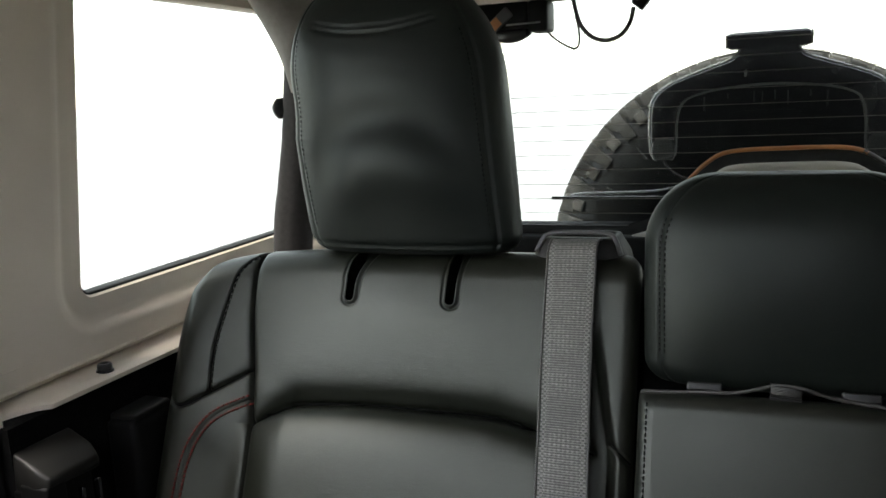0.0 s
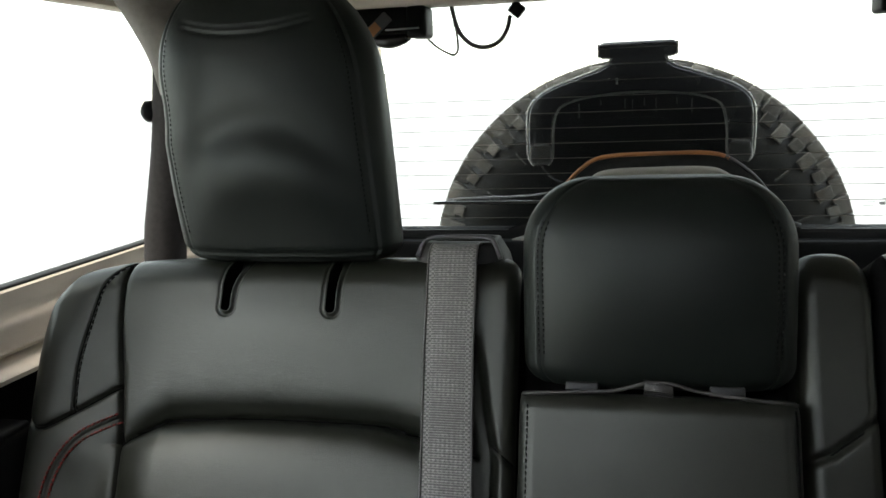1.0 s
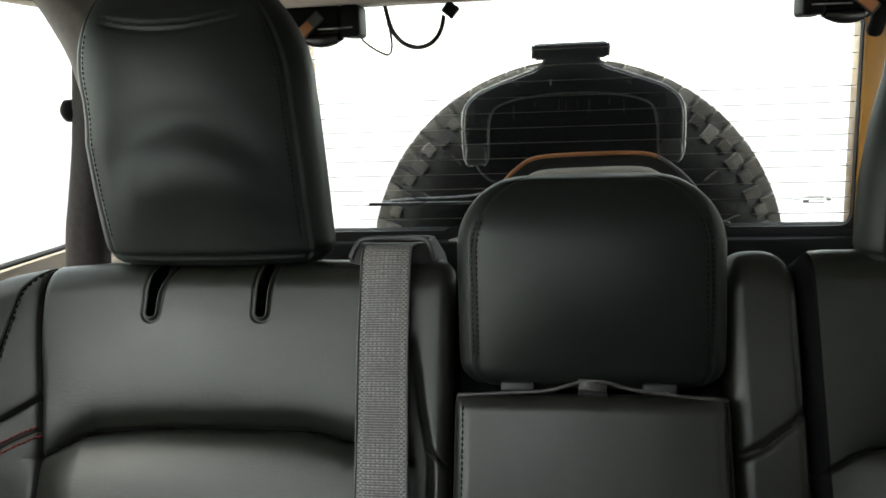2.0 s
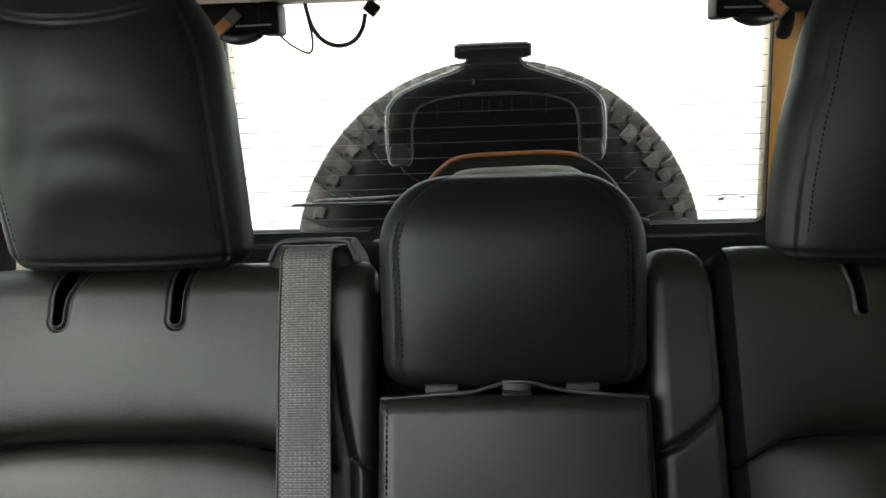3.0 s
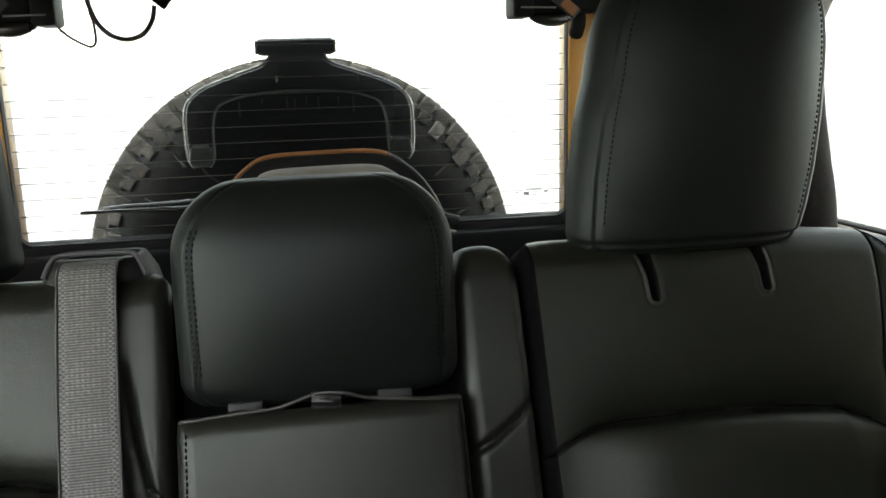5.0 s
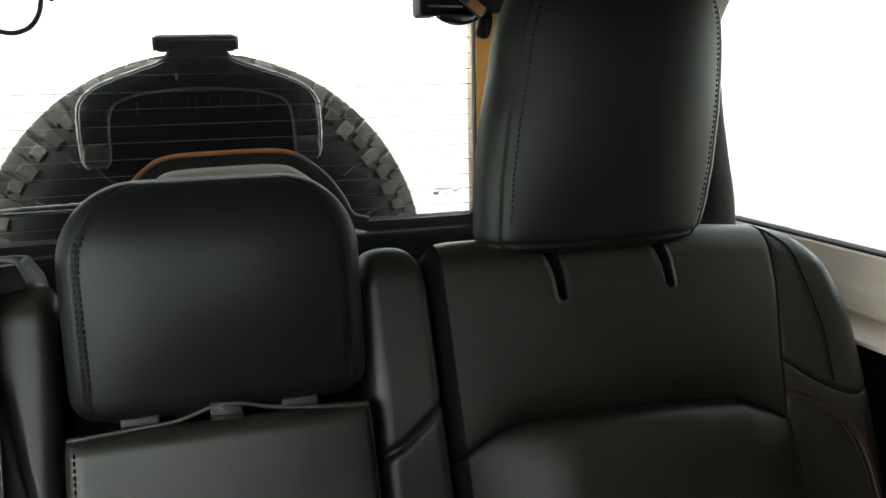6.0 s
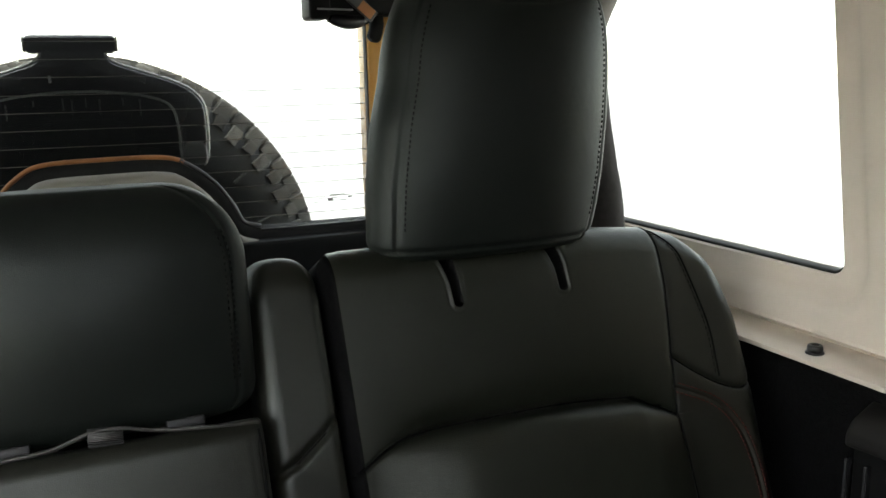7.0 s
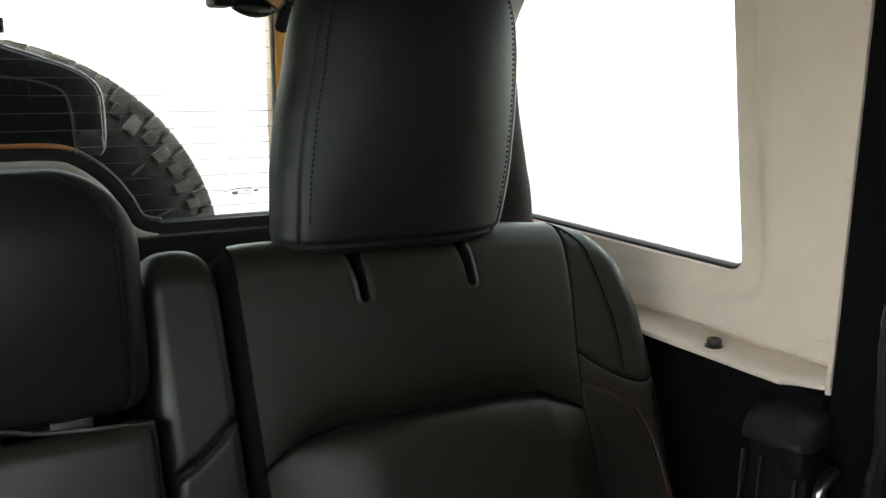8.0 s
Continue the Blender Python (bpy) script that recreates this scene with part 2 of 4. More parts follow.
def part(name, geo, mat, parent=None, label="", smooth=True):
    """One mesh under a thing or a part; geo is (verts, faces) in world metres, or a bmesh."""
    if isinstance(geo, bmesh.types.BMesh):
        geo.verts.index_update()
        geo = ([tuple(v.co) for v in geo.verts], [[v.index for v in f.verts] for f in geo.faces])
    base = ORIGIN[parent.name] if parent is not None else np.zeros(3)
    verts = np.array(geo[0], float) - base
    ob = new(name, mesh_of(name, verts, geo[1], mat, smooth))
    if parent is not None:
        ob.parent = parent
    ORIGIN[ob.name] = base
    if label:
        ob["label"] = label
    if "stitching" in name:
        ob["kind"] = "stuff"
    return ob


def structure(name, geo, mat, label, category, smooth=False):
    return tagged(part(name, geo, mat, None, "", smooth), label, category, "", "structure")


def merge(*geos):
    verts, faces = [], []
    for v, f in geos:
        n = len(verts)
        verts += [tuple(p) for p in v]
        faces += [[i + n for i in q] for q in f]
    return verts, faces


def box(x0, x1, y0, y1, z0, z1, bevel=0.0, segments=3):
    bm = bmesh.new()
    bmesh.ops.create_cube(bm, size=1.0)
    for v in bm.verts:
        v.co = Vector(((x0 + x1) / 2 + v.co.x * (x1 - x0), (y0 + y1) / 2 + v.co.y * (y1 - y0), (z0 + z1) / 2 + v.co.z * (z1 - z0)))
    if bevel:
        bmesh.ops.bevel(bm, geom=bm.edges[:], offset=bevel, segments=segments, profile=0.5, affect="EDGES")
    bm.verts.index_update()
    geo = ([tuple(v.co) for v in bm.verts], [[v.index for v in f.verts] for f in bm.faces])
    bm.free()
    return geo


def moved(geo, m):
    return [tuple(m @ Vector(v)) for v in geo[0]], geo[1]


def tube(points, radius, sides=10, closed=False, flat=1.0):
    """A tube along points; radius may be a list. flat squeezes it along the second normal."""
    pts = [Vector(p) for p in points]
    n = len(pts)
    verts, faces = [], []
    up = Vector((0, 0, 1))
    side = None
    for i, p in enumerate(pts):
        a = pts[(i - 1) % n] if closed or i else p
        b = pts[(i + 1) % n] if closed or i < n - 1 else p
        d = (b - a).normalized()
        if side is None:
            side = d.cross(up if abs(d.z) < 0.9 else Vector((0, 1, 0))).normalized()
        side = (side - d * side.dot(d)).normalized()
        other = d.cross(side)
        r = radius[i] if isinstance(radius, (list, tuple)) else radius
        for k in range(sides):
            c = 2 * math.pi * k / sides
            verts.append(p + side * (r * math.cos(c)) + other * (r * flat * math.sin(c)))
    for i in range(n if closed else n - 1):
        j = (i + 1) % n
        for k in range(sides):
            l = (k + 1) % sides
            faces.append([i * sides + k, i * sides + l, j * sides + l, j * sides + k])
    if not closed:
        faces.append(list(range(sides))[::-1])
        faces.append([(n - 1) * sides + k for k in range(sides)])
    return [tuple(v) for v in verts], faces


def smooth_line(points, per=8):
    """A Catmull-Rom line through points."""
    p = [np.array(q, float) for q in points]
    p = [2 * p[0] - p[1]] + p + [2 * p[-1] - p[-2]]
    out = []
    for i in range(1, len(p) - 2):
        for k in range(per):
            t = k / per
            out.append(0.5 * (2 * p[i] + (p[i + 1] - p[i - 1]) * t + (2 * p[i - 1] - 5 * p[i] + 4 * p[i + 1] - p[i + 2]) * t * t
                              + (3 * p[i] - p[i - 1] - 3 * p[i + 1] + p[i + 2]) * t ** 3))
    out.append(p[-2])
    return out


def prism(outline, way):
    """A flat outline of points pushed along way."""
    n = len(outline)
    a = [Vector(p) for p in outline]
    w = Vector(way)
    verts = [tuple(p) for p in a] + [tuple(p + w) for p in a]
    faces = [list(range(n))[::-1], list(range(n, 2 * n))]
    faces += [[i, (i + 1) % n, n + (i + 1) % n, n + i] for i in range(n)]
    return verts, faces


def loft(loops, cap_first=False, cap_last=False, closed=True):
    n = len(loops[0])
    verts = [tuple(p) for loop in loops for p in loop]
    faces = []
    for i in range(len(loops) - 1):
        for k in range(n if closed else n - 1):
            l = (k + 1) % n
            faces.append([i * n + k, i * n + l, (i + 1) * n + l, (i + 1) * n + k])
    if cap_first:
        faces.append(list(range(n))[::-1])
    if cap_last:
        faces.append([(len(loops) - 1) * n + k for k in range(n)])
    return verts, faces


def line_distance(u, v, line):
    """The distance of every (u, v) from a polyline."""
    best = np.full(np.shape(u), 9.0)
    for (a, b), (c, d) in zip(line[:-1], line[1:]):
        e, f = c - a, d - b
        k = np.clip(((u - a) * e + (v - b) * f) / (e * e + f * f + 1e-12), 0, 1)
        best = np.minimum(best, np.hypot(u - a - k * e, v - b - k * f))
    return best


def below(u, v, line):
    """Whether v is under the line v(u)."""
    xs, ys = zip(*sorted(line))
    return v < np.interp(u, xs, ys)


def smoothstep(a, b, x):
    t = np.clip((x - a) / (b - a), 0, 1)
    return t * t * (3 - 2 * t)


# ---- the seats' own plane: u across, v up the backrest, w out of it ----
LEAN = radians(24)
SEAT_O = np.array([0.0, 0.0, 1.22])
SEAT_V = np.array([0.0, math.sin(LEAN), math.cos(LEAN)])
SEAT_N = np.array([0.0, -math.cos(LEAN), math.sin(LEAN)])


def on_seat(u, v, w=0.0):
    u, v, w = np.broadcast_arrays(np.asarray(u, float), np.asarray(v, float), np.asarray(w, float))
    return SEAT_O + u[..., None] * np.array([1.0, 0, 0]) + v[..., None] * SEAT_V + w[..., None] * SEAT_N


FLOOR = 0.62
SEAT_FOOT = -0.62


def pick(P, keep):
    """The cells of a grid of points P for which keep holds."""
    rows, cols = P.shape[:2]
    used = -np.ones(rows * cols, int)
    faces = []
    for r, c in zip(*np.nonzero(keep)):
        faces.append((r * cols + c, r * cols + c + 1, (r + 1) * cols + c + 1, (r + 1) * cols + c))
    flat = np.array(sorted({i for f in faces for i in f}), int)
    used[flat] = np.arange(len(flat))
    return P.reshape(-1, 3)[flat], [[used[i] for i in f] for f in faces]


def stitches(line, field, gap=0.0062, length=0.0042, r=0.0007, side=0.0, lift=0.0):
    """Threads along a line of (u, v) on the surface w = field(u, v)."""
    pts = np.array(line, float)
    seg = np.hypot(*np.diff(pts, axis=0).T)
    run = np.concatenate([[0], np.cumsum(seg)])
    geos = []
    s = gap / 2
    while s + length < run[-1]:
        ends = []
        for q in (s, s + length / 2, s + length):
            u, v = np.interp(q, run, pts[:, 0]), np.interp(q, run, pts[:, 1])
            du = np.interp(q + 0.001, run, pts[:, 0]) - np.interp(q - 0.001, run, pts[:, 0])
            dv = np.interp(q + 0.001, run, pts[:, 1]) - np.interp(q - 0.001, run, pts[:, 1])
            k = math.hypot(du, dv) + 1e-9
            u, v = u - side * dv / k, v + side * du / k
            ends.append((u, v))
        w = [float(field(np.array(a), np.array(b))) for a, b in ends]
        p = [on_seat(a, b, h + lift + d) for (a, b), h, d in zip(ends, w, (-0.0004, 0.0004, -0.0004))]
        geos.append(tube(p, [r * 0.8, r, r * 0.8], 5))
        s += gap
    return merge(*geos)


# ---- the large structure: ground, cabin shell, roof ----
structure("ground", ([(-400, -400, 0), (400, -400, 0), (400, 400, 0), (-400, 400, 0)], [(0, 1, 2, 3)]), CONCRETE,
          "pale sunlit concrete ground round the vehicle", "ground")
structure("floor", box(-0.74, 0.74, -2.1, 0.80, FLOOR - 0.05, FLOOR), CARPET, "black carpeted cabin and cargo floor", "floor")
# The gap between the boxes is a made-up roof opening that lights the seats.
structure("ceiling", merge(box(-0.74, 0.74, -0.74, 0.80, 1.66, 1.70), box(-0.74, 0.74, -2.0, -1.18, 1.66, 1.70), box(-0.74, -0.67, -1.18, -0.74, 1.66, 1.70),
                           box(0.14, 0.74, -1.18, -0.74, 1.66, 1.70), box(-0.40, 0.14, -0.80, -0.74, 1.66, 1.70)),
          LINER, "pale grey headliner with an added roof opening for light", "ceiling")

SIDE_X, SILL_Z, TOP_Z = 0.680, 1.226, 1.546
WIN_FRONT, WIN_REAR = -0.076, 0.60


def window_loop(grow, x, side, n_corner=8, slant=0.045):
    """A rounded loop round the side window, grown outwards by some metres."""
    y0, y1, z0, z1, r = WIN_FRONT - grow, WIN_REAR + grow, SILL_Z - grow * 0.78, TOP_Z + grow, 0.016 + grow * 0.95
    pts = []
    for cy, cz, a0 in ((y1 - r, z1 - r, 0), (y0 + r, z1 - r, 90), (y0 + r, z0 + r, 180), (y1 - r, z0 + r, 270)):
        for k in range(n_corner + 1):
            a = radians(a0 + 90 * k / n_corner)
            pts.append((cy + r * math.cos(a), cz + r * math.sin(a)))
    out = []
    sag = -0.008 if side > 0 else 0.004
    for y, z in pts:
        z += sag
        y += slant * (z - SILL_Z) / (TOP_Z - SILL_Z) * (1 - smoothstep(WIN_FRONT, WIN_REAR, y))
        out.append((side * x, float(y), z))
    return out


def panel_rim(x, side, y0, y1, z0, z1):
    """The window loop thrown out to the panel's rectangle, corner for corner."""
    inner = window_loop(0.052, x, side)
    cy, cz = (WIN_FRONT + WIN_REAR) / 2, (SILL_Z + TOP_Z) / 2
    n = len(inner) // 4
    corners = ((y1, z1), (y0, z1), (y0, z0), (y1, z0))
    out = []
    for i, (_, y, z) in enumerate(inner):
        q, k = divmod(i, n)
        t = k / (n - 1)
        Y, Z = corners[q]
        half_y, half_z = (y if (q in (0, 3)) == (q in (0, 3)) else y), z
        if q in (0, 2):
            a, b = (Y, half_z), (half_y, Z)
        else:
            a, b = (half_y, Z), (Y, half_z)
        p = a if t < 0.5 else b
        if abs(t - 0.5) < 0.5 / (n - 1) + 1e-6:
            p = (Y, Z)
        out.append((side * x, p[0], p[1]))
    return out


LEFT_RISE = 0.0105


def side_wall(side, name, label):
    """The hard roof's inner side panel with its window, its stepped border and the ledge at its foot."""
    rise = LEFT_RISE if side < 0 else 0.0
    front_y = -0.203 if side > 0 else -0.214
    loops = [window_loop(0.0, 0.706, side), window_loop(0.0, 0.690, side), window_loop(0.003, 0.686, side),
             window_loop(0.026, 0.685, side), window_loop(0.032, 0.683, side), window_loop(0.039, 0.676, side),
             window_loop(0.046, 0.672, side), window_loop(0.052, 0.671, side),
             panel_rim(0.671, side, front_y, 0.76, 1.160 + rise, 1.655)]
    geo = loft(loops)
    # foot of the panel: it rolls in to a ledge, whose edge turns down
    prof = [(0.671, 1.1602), (0.6695, 1.1575), (0.675, 1.1535), (0.684, 1.1485), (0.672, 1.1468), (0.652, 1.1462), (0.6345, 1.1452), (0.6305, 1.1430),
            (0.6305, 1.1385), (0.635, 1.137)]
    ys = [front_y, -0.190, -0.184, -0.179, -0.173, -0.168, -0.10, 0.0, 0.15, 0.3, 0.5, 0.76]
    rows = []
    for y in ys:
        notch = 0.013 + 0.0155 * min(1, (-0.179 - y) / 0.024) if y < -0.178 else 0.004 * max(0, -y / 0.17)
        notch += 0.007 if side < 0 else 0.0
        lip = prof[6][0] + notch
        rows.append([(side * min(0.684, x + notch if i >= 6 else max(x, lip + .003 * (6 - i)) if i >= 4 else x), y, z + rise) for i, (x, z) in enumerate(prof)])
    ledge = loft(rows, closed=False)
    edge = box(min(side * 0.6590, side * 0.700), max(side * 0.6590, side * 0.700), front_y - 0.0045, front_y - 0.0005, 1.135 + rise, 1.655)
    skin = box(min(side * 0.706, side * 0.74), max(side * 0.706, side * 0.74), -0.196, 0.76, 1.10, 1.212)
    top = box(min(side * 0.706, side * 0.74), max(side * 0.706, side * 0.74), -0.196, 0.76, 1.566, 1.66)
    front = box(min(side * 0.706, side * 0.74), max(side * 0.706, side * 0.74), -0.196, -0.09, 1.226, 1.566)
    back = box(min(side * 0.706, side * 0.74), max(side * 0.706, side * 0.74), 0.605, 0.76, 1.226, 1.566)
    crease = tube([(side * 0.6712, -0.200, 1.178 + rise), (side * 0.6722, -0.12, 1.179 + rise)], 0.0008, 6)
    wall = structure(name, merge(geo, ledge, edge, crease, skin, top, front, back), TRIM, label, "wall", True)
    wall.data.set_sharp_from_angle(angle=radians(42))
    return wall


for side, name in ((-1, "wall_left"), (1, "wall_right")):
    side_wall(side, name, "pale grey moulded hardtop side panel with ledge")

# side windows: pane and rubber strip
for side, name in ((-1, "window_1"), (1, "window_2")):
    w = thing(name, (side * 0.71, 0.25, SILL_Z), "fixed rear quarter window with black rubber strip", "window", "", "structure")
    pane = part("pane", loft([window_loop(0.004, 0.708, side), window_loop(0.004, 0.712, side)], True, True), TINTED, w, "", False)
    pane.visible_shadow = False
    strip = [window_loop(grow, x, side)[21:33] for grow, x in ((0.0008, 0.6895), (-0.002, 0.6898), (-0.003, 0.692), (-0.003, 0.7065), (0.0005, 0.7065))]
    part("rubber_strip", loft(strip + [strip[0]], closed=False), RUBBER, w)

# rear wall with the gate's opening
GLASS_Y = 0.785
RG = (-0.478, 0.478, 1.168, 1.60)


def rear_loop(grow, y, n_corner=6, r=0.022):
    x0, x1, z0, z1 = RG[0] - grow, RG[1] + grow, RG[2] - grow, RG[3] + grow
    r = max(0.004, r + grow)
    pts = []
    for cx, cz, a0 in ((x1 - r, z1 - r, 0), (x0 + r, z1 - r, 90), (x0 + r, z0 + r, 180), (x1 - r, z0 + r, 270)):
        for k in range(n_corner + 1):
            a = radians(a0 + 90 * k / n_corner)
            pts.append((cx + r * math.cos(a), y, cz + r * math.sin(a)))
    return pts


structure("wall_rear", merge(box(-0.74, 0.74, 0.76, 0.84, FLOOR - 0.05, 1.10), box(-0.74, -0.53, 0.76, 0.84, 1.10, 1.70),
                             box(0.53, 0.74, 0.76, 0.84, 1.10, 1.70), box(-0.53, 0.53, 0.76, 0.84, 1.625, 1.70)), PLASTIC,
          "black lower tailgate lining and rear pillars", "wall")
structure("trim", box(-0.55, 0.55, 0.70, 0.762, 1.573, 1.656, 0.008), TRIM, "pale grey header trim over the rear window", "trim", True)

rear = thing("window_3", (0, GLASS_Y, RG[2]), "tinted rear window with heating lines", "window", "", "structure")
part("seal", loft([rear_loop(0.0, 0.775), rear_loop(0.0, 0.79), rear_loop(0.010, 0.79), rear_loop(0.012, 0.784), rear_loop(0.010, 0.774),
                   rear_loop(0.0, 0.775)]), RUBBER, rear, "black rubber seal")
pane = part("pane", loft([rear_loop(0.003, GLASS_Y), rear_loop(0.003, GLASS_Y + 0.004)], True, True), DUSTY_GLASS, rear, "", False)
pane.visible_shadow = False
for i in range(15):
    z = 1.190 + i * 0.0272
    ends = [box(*sorted((s * 0.4735, s * 0.457)), GLASS_Y - 0.0013, GLASS_Y - 0.0004, z - 0.0008, z + 0.0008) for s in (-1, 1)]
    part("heating_line", merge(box(-0.457, 0.457, GLASS_Y - 0.0012, GLASS_Y - 0.0004, z - 0.00046, z + 0.00046), *ends), PRINT, rear, "", False)

# front of the cabin, behind the camera: unseen wall that shuts out windscreen light
structure("wall_front", box(-0.74, 0.74, -2.1, -2.0, FLOOR, 1.70), PLASTIC, "plain dark wall added to close the unseen cabin front", "wall")
for side, name in ((-1, "door_1"), (1, "door_2")):
    x0, x1 = sorted((side * 0.69, side * 0.74))
    back = -0.224 if side < 0 else -0.36
    # Openings are set for light on the seats; the right slit is added.
    front, rear_end, sill, head = (-1.08, back, 1.215, 1.64) if side < 0 else (-1.00, -0.66, 1.53, 1.62)
    lining = merge(box(x0, x1, -2.0, front, FLOOR, 1.70), box(x0, x1, front, rear_end, head, 1.70), box(x0, x1, front, rear_end, FLOOR, sill))
    if side < 0:
        lining = merge(lining, prism([(x1 - .055, y, z) for y, z in ((-.360, 1.10), (-.550, 1.10), (-.765, 1.66), (-.555, 1.66))], (.05, 0, 0)))
    else:
        lining = merge(lining, box(x0, x1, rear_end, back, FLOOR, 1.70))
    structure(name, lining, PLASTIC, "unseen black door lining with opening cut for light", "door")
    x0, x1 = sorted((side * 0.660, side * 0.74))
    structure("pillar_left" if side < 0 else "pillar_right",
              box(x0, x1, back, -0.2085 if side > 0 else -0.2195, FLOOR, 1.70, 0.002), CLOTH, "black door pillar", "pillar")
    if side > 0:
        seal = [(0.655 + .0015 * math.sin(k * 1.7), -0.262 + .002 * math.sin(k * .9), FLOOR + k * .026) for k in range(41)]
        structure("door_seal", tube(seal, [.0095 + .0016 * math.sin(k * 2.3) for k in range(41)], 12), GLOSS_PLASTIC, "creased black rubber door seal", "seal", True)

# lower side lining
for side, name in ((-1, "lining_left"), (1, "lining_right")):
    x0, x1 = sorted((side * 0.650, side * 0.74))
    structure(name, box(x0, x1, -0.2075 if side > 0 else -0.2185, 0.76, FLOOR, 1.1345 + (LEFT_RISE if side < 0 else 0.0)), CARPET, "black carpeted side lining below the ledge", "lining")


# ---- seats ----
def backrest(side, inner, strip):
    """The padded surface of an outer backrest: grid of points, height field and seam lines."""
    sgn = side
    right = side > 0
    seam_a = smooth_line([(.530, .060), (.528, .040), (.526, -.01), (.516, -.076), (.509, -.134), (.506, -.202), (.505, -.30), (.505, SEAT_FOOT)])
    ins = [(.509, -.134), (.491, -.123), (.463, -.110), (.396, -.104), (.311, -.103), (.249, -.104), (.220, -.110), (inner + (.035 if strip else .004), -.128)]
    seam_b = smooth_line(ins)
    seam_c = smooth_line([(.517, -.079), (.545, -.096), (.574, -.114), (.590, -.122), (.602, -.121), (.616, -.112)])
    if right:
        seam_c = smooth_line([(.517, -.079), (.535, -.094), (.556, -.110), (.574, -.119), (.588, -.121), (.600, -.116), (.609, -.108)])
    seam_d = smooth_line([(.530, .052), (.543, .036), (.551, .020), (.558, -.018), (.563, -.062), (.561, -.106)])
    seam_e = smooth_line([(.511, -.108), (.546, -.127), (.567, -.154), (.576, -.187), (.578, -.24), (.578, -.34)])
    edge_x = lambda v: np.interp(v, [-.62, -.135, -.12, -.08, -.03, .05], [.137, .137, .138, .147, .154, .157])
    slots = [((.300, 0.002), (.2995, .022), (.2965, .038), (.2915, .056), (.290, .075)), ((.409, .004), (.4085, .024), (.405, .040), (.3985, .058), (.397, .075))]

    if not right:
        slots[0] = ((.300, .004), (.2998, .024), (.2986, .042), (.2962, .058), (.2945, .075))
    spread = -.006 if right else .012
    dent = 0 if right else .005

    def outer(v):
        return np.interp(v, [-.62, -.25, -.19, -.118, -.05, 0, .03, .05], [.60, .604, .606, .612 - dent, .612 - dent, .604, .598, .595]) + spread

    lift = .006 if right else 0

    def top(u):
        e = np.interp(u, [.45, .527, .56, .575 + spread, .588 + spread, .597 + spread, .604 + spread], [.061 + lift, .056 + lift * .7, .050, .044, .033, .017, -.02])
        k = np.clip((u - inner) / 0.028, 0, 1)
        return e - 0.022 * (1 - np.sqrt(np.clip(1 - (1 - k) ** 2, 0, 1)))

    def field(u, v):
        d_out = np.clip(outer(v) - u, 0, 1)
        d_in = np.clip(u - inner, 0, 1)
        d_top = np.clip(top(np.clip(u, inner + .02, .585 + spread)) - v, 0, 1)
        w = np.zeros(np.shape(u))
        # upper panel hollows towards the insert, which swells below its seam
        bl = np.interp(u, [p[0] for p in sorted(ins)], [p[1] for p in sorted(ins)])
        over = v - bl
        core = smoothstep(inner + (.03 if strip else .01), inner + (.07 if strip else .11), u) * (1 - smoothstep(.46, .53, u))
        w = w - .018 * np.exp(-np.clip(over, 0, 1) / .013) * (over > 0) * core
        w = w + np.where(over < 0, (.016 * (1 - np.exp(over / .022)) - .018 * np.exp(over / .0038)) * core, 0)
        w = w + .005 * np.exp(-((u - .35) / .12) ** 2) * np.exp(-((v + .0) / .05) ** 2)
        # the panel rolls off to the side seam
        gap = np.interp(v, [p[1] for p in seam_a][::-1], [p[0] for p in seam_a][::-1]) - u
        w = w - (.0002 if right else .0016) * np.where(gap > 0, np.exp(-np.clip(gap, 0, 1) / .022), np.exp(np.clip(gap, -1, 0) / .007))
        # side bolster
        w = w + .010 * np.exp(-((u - .590) / .036) ** 2) * smoothstep(.065, -.06, v)
        w = w + .004 * np.exp(-((u - .55) / .02) ** 2) * np.exp(-((v + .14) / .03) ** 2)
        if strip:
            w = w + .002 * np.exp(-((u - inner - .016) / .014) ** 2)
        # rolled edges
        for d, r in ((d_out, .024), (d_in, .014 if strip else .008), (d_top, .036)):
            q = np.clip(1 - d / r, 0, 1)
            w = w - r * (1 - np.sqrt(np.clip(1 - q * q, 0, 1)))
        # seams
        for line, depth, s in ((seam_a, .0010 if right else .0048, .0018), (seam_a, .0006 if right else .0018, .005), (seam_b, .003, .0022), (seam_c, .0045, .0017), (seam_c, .0015, .005), (seam_d, .0005 if right else .0026, .0014)):
            w = w - depth * np.exp(-(line_distance(u, v, line[::2] + [line[-1]]) / s) ** 2)
        w = w - .0018 * np.exp(-(line_distance(u, v, seam_e[::2]) / .0014) ** 2)
        if not strip:
            w = w - .008 * (1 - smoothstep(.002, .010, u - inner))
        if strip:
            past = u - edge_x(v)
            w = w - .009 * smoothstep(-.007, .006, past) * (1 - smoothstep(.018, .032, past)) * smoothstep(.0, -.075, v)
            w = w - .003 * np.exp(-(line_distance(u, v, [(.139, -.118), (.130, -.125), (.122, -.133)]) / .0020) ** 2)
        for s in slots:
            dist = line_distance(u, v, list(s)) - (.0018 if right else .0034 if s is slots[1] else .0007) * smoothstep(.012, .052, v)
            w = w + (.0005 if right else .0016) * np.exp(-((dist - .0056) / .0012) ** 2) - (.0003 if right else .0013) * np.exp(-((dist - .0088) / .0014) ** 2) - .026 * (1 - smoothstep(.0030, .0044, dist))
        return w

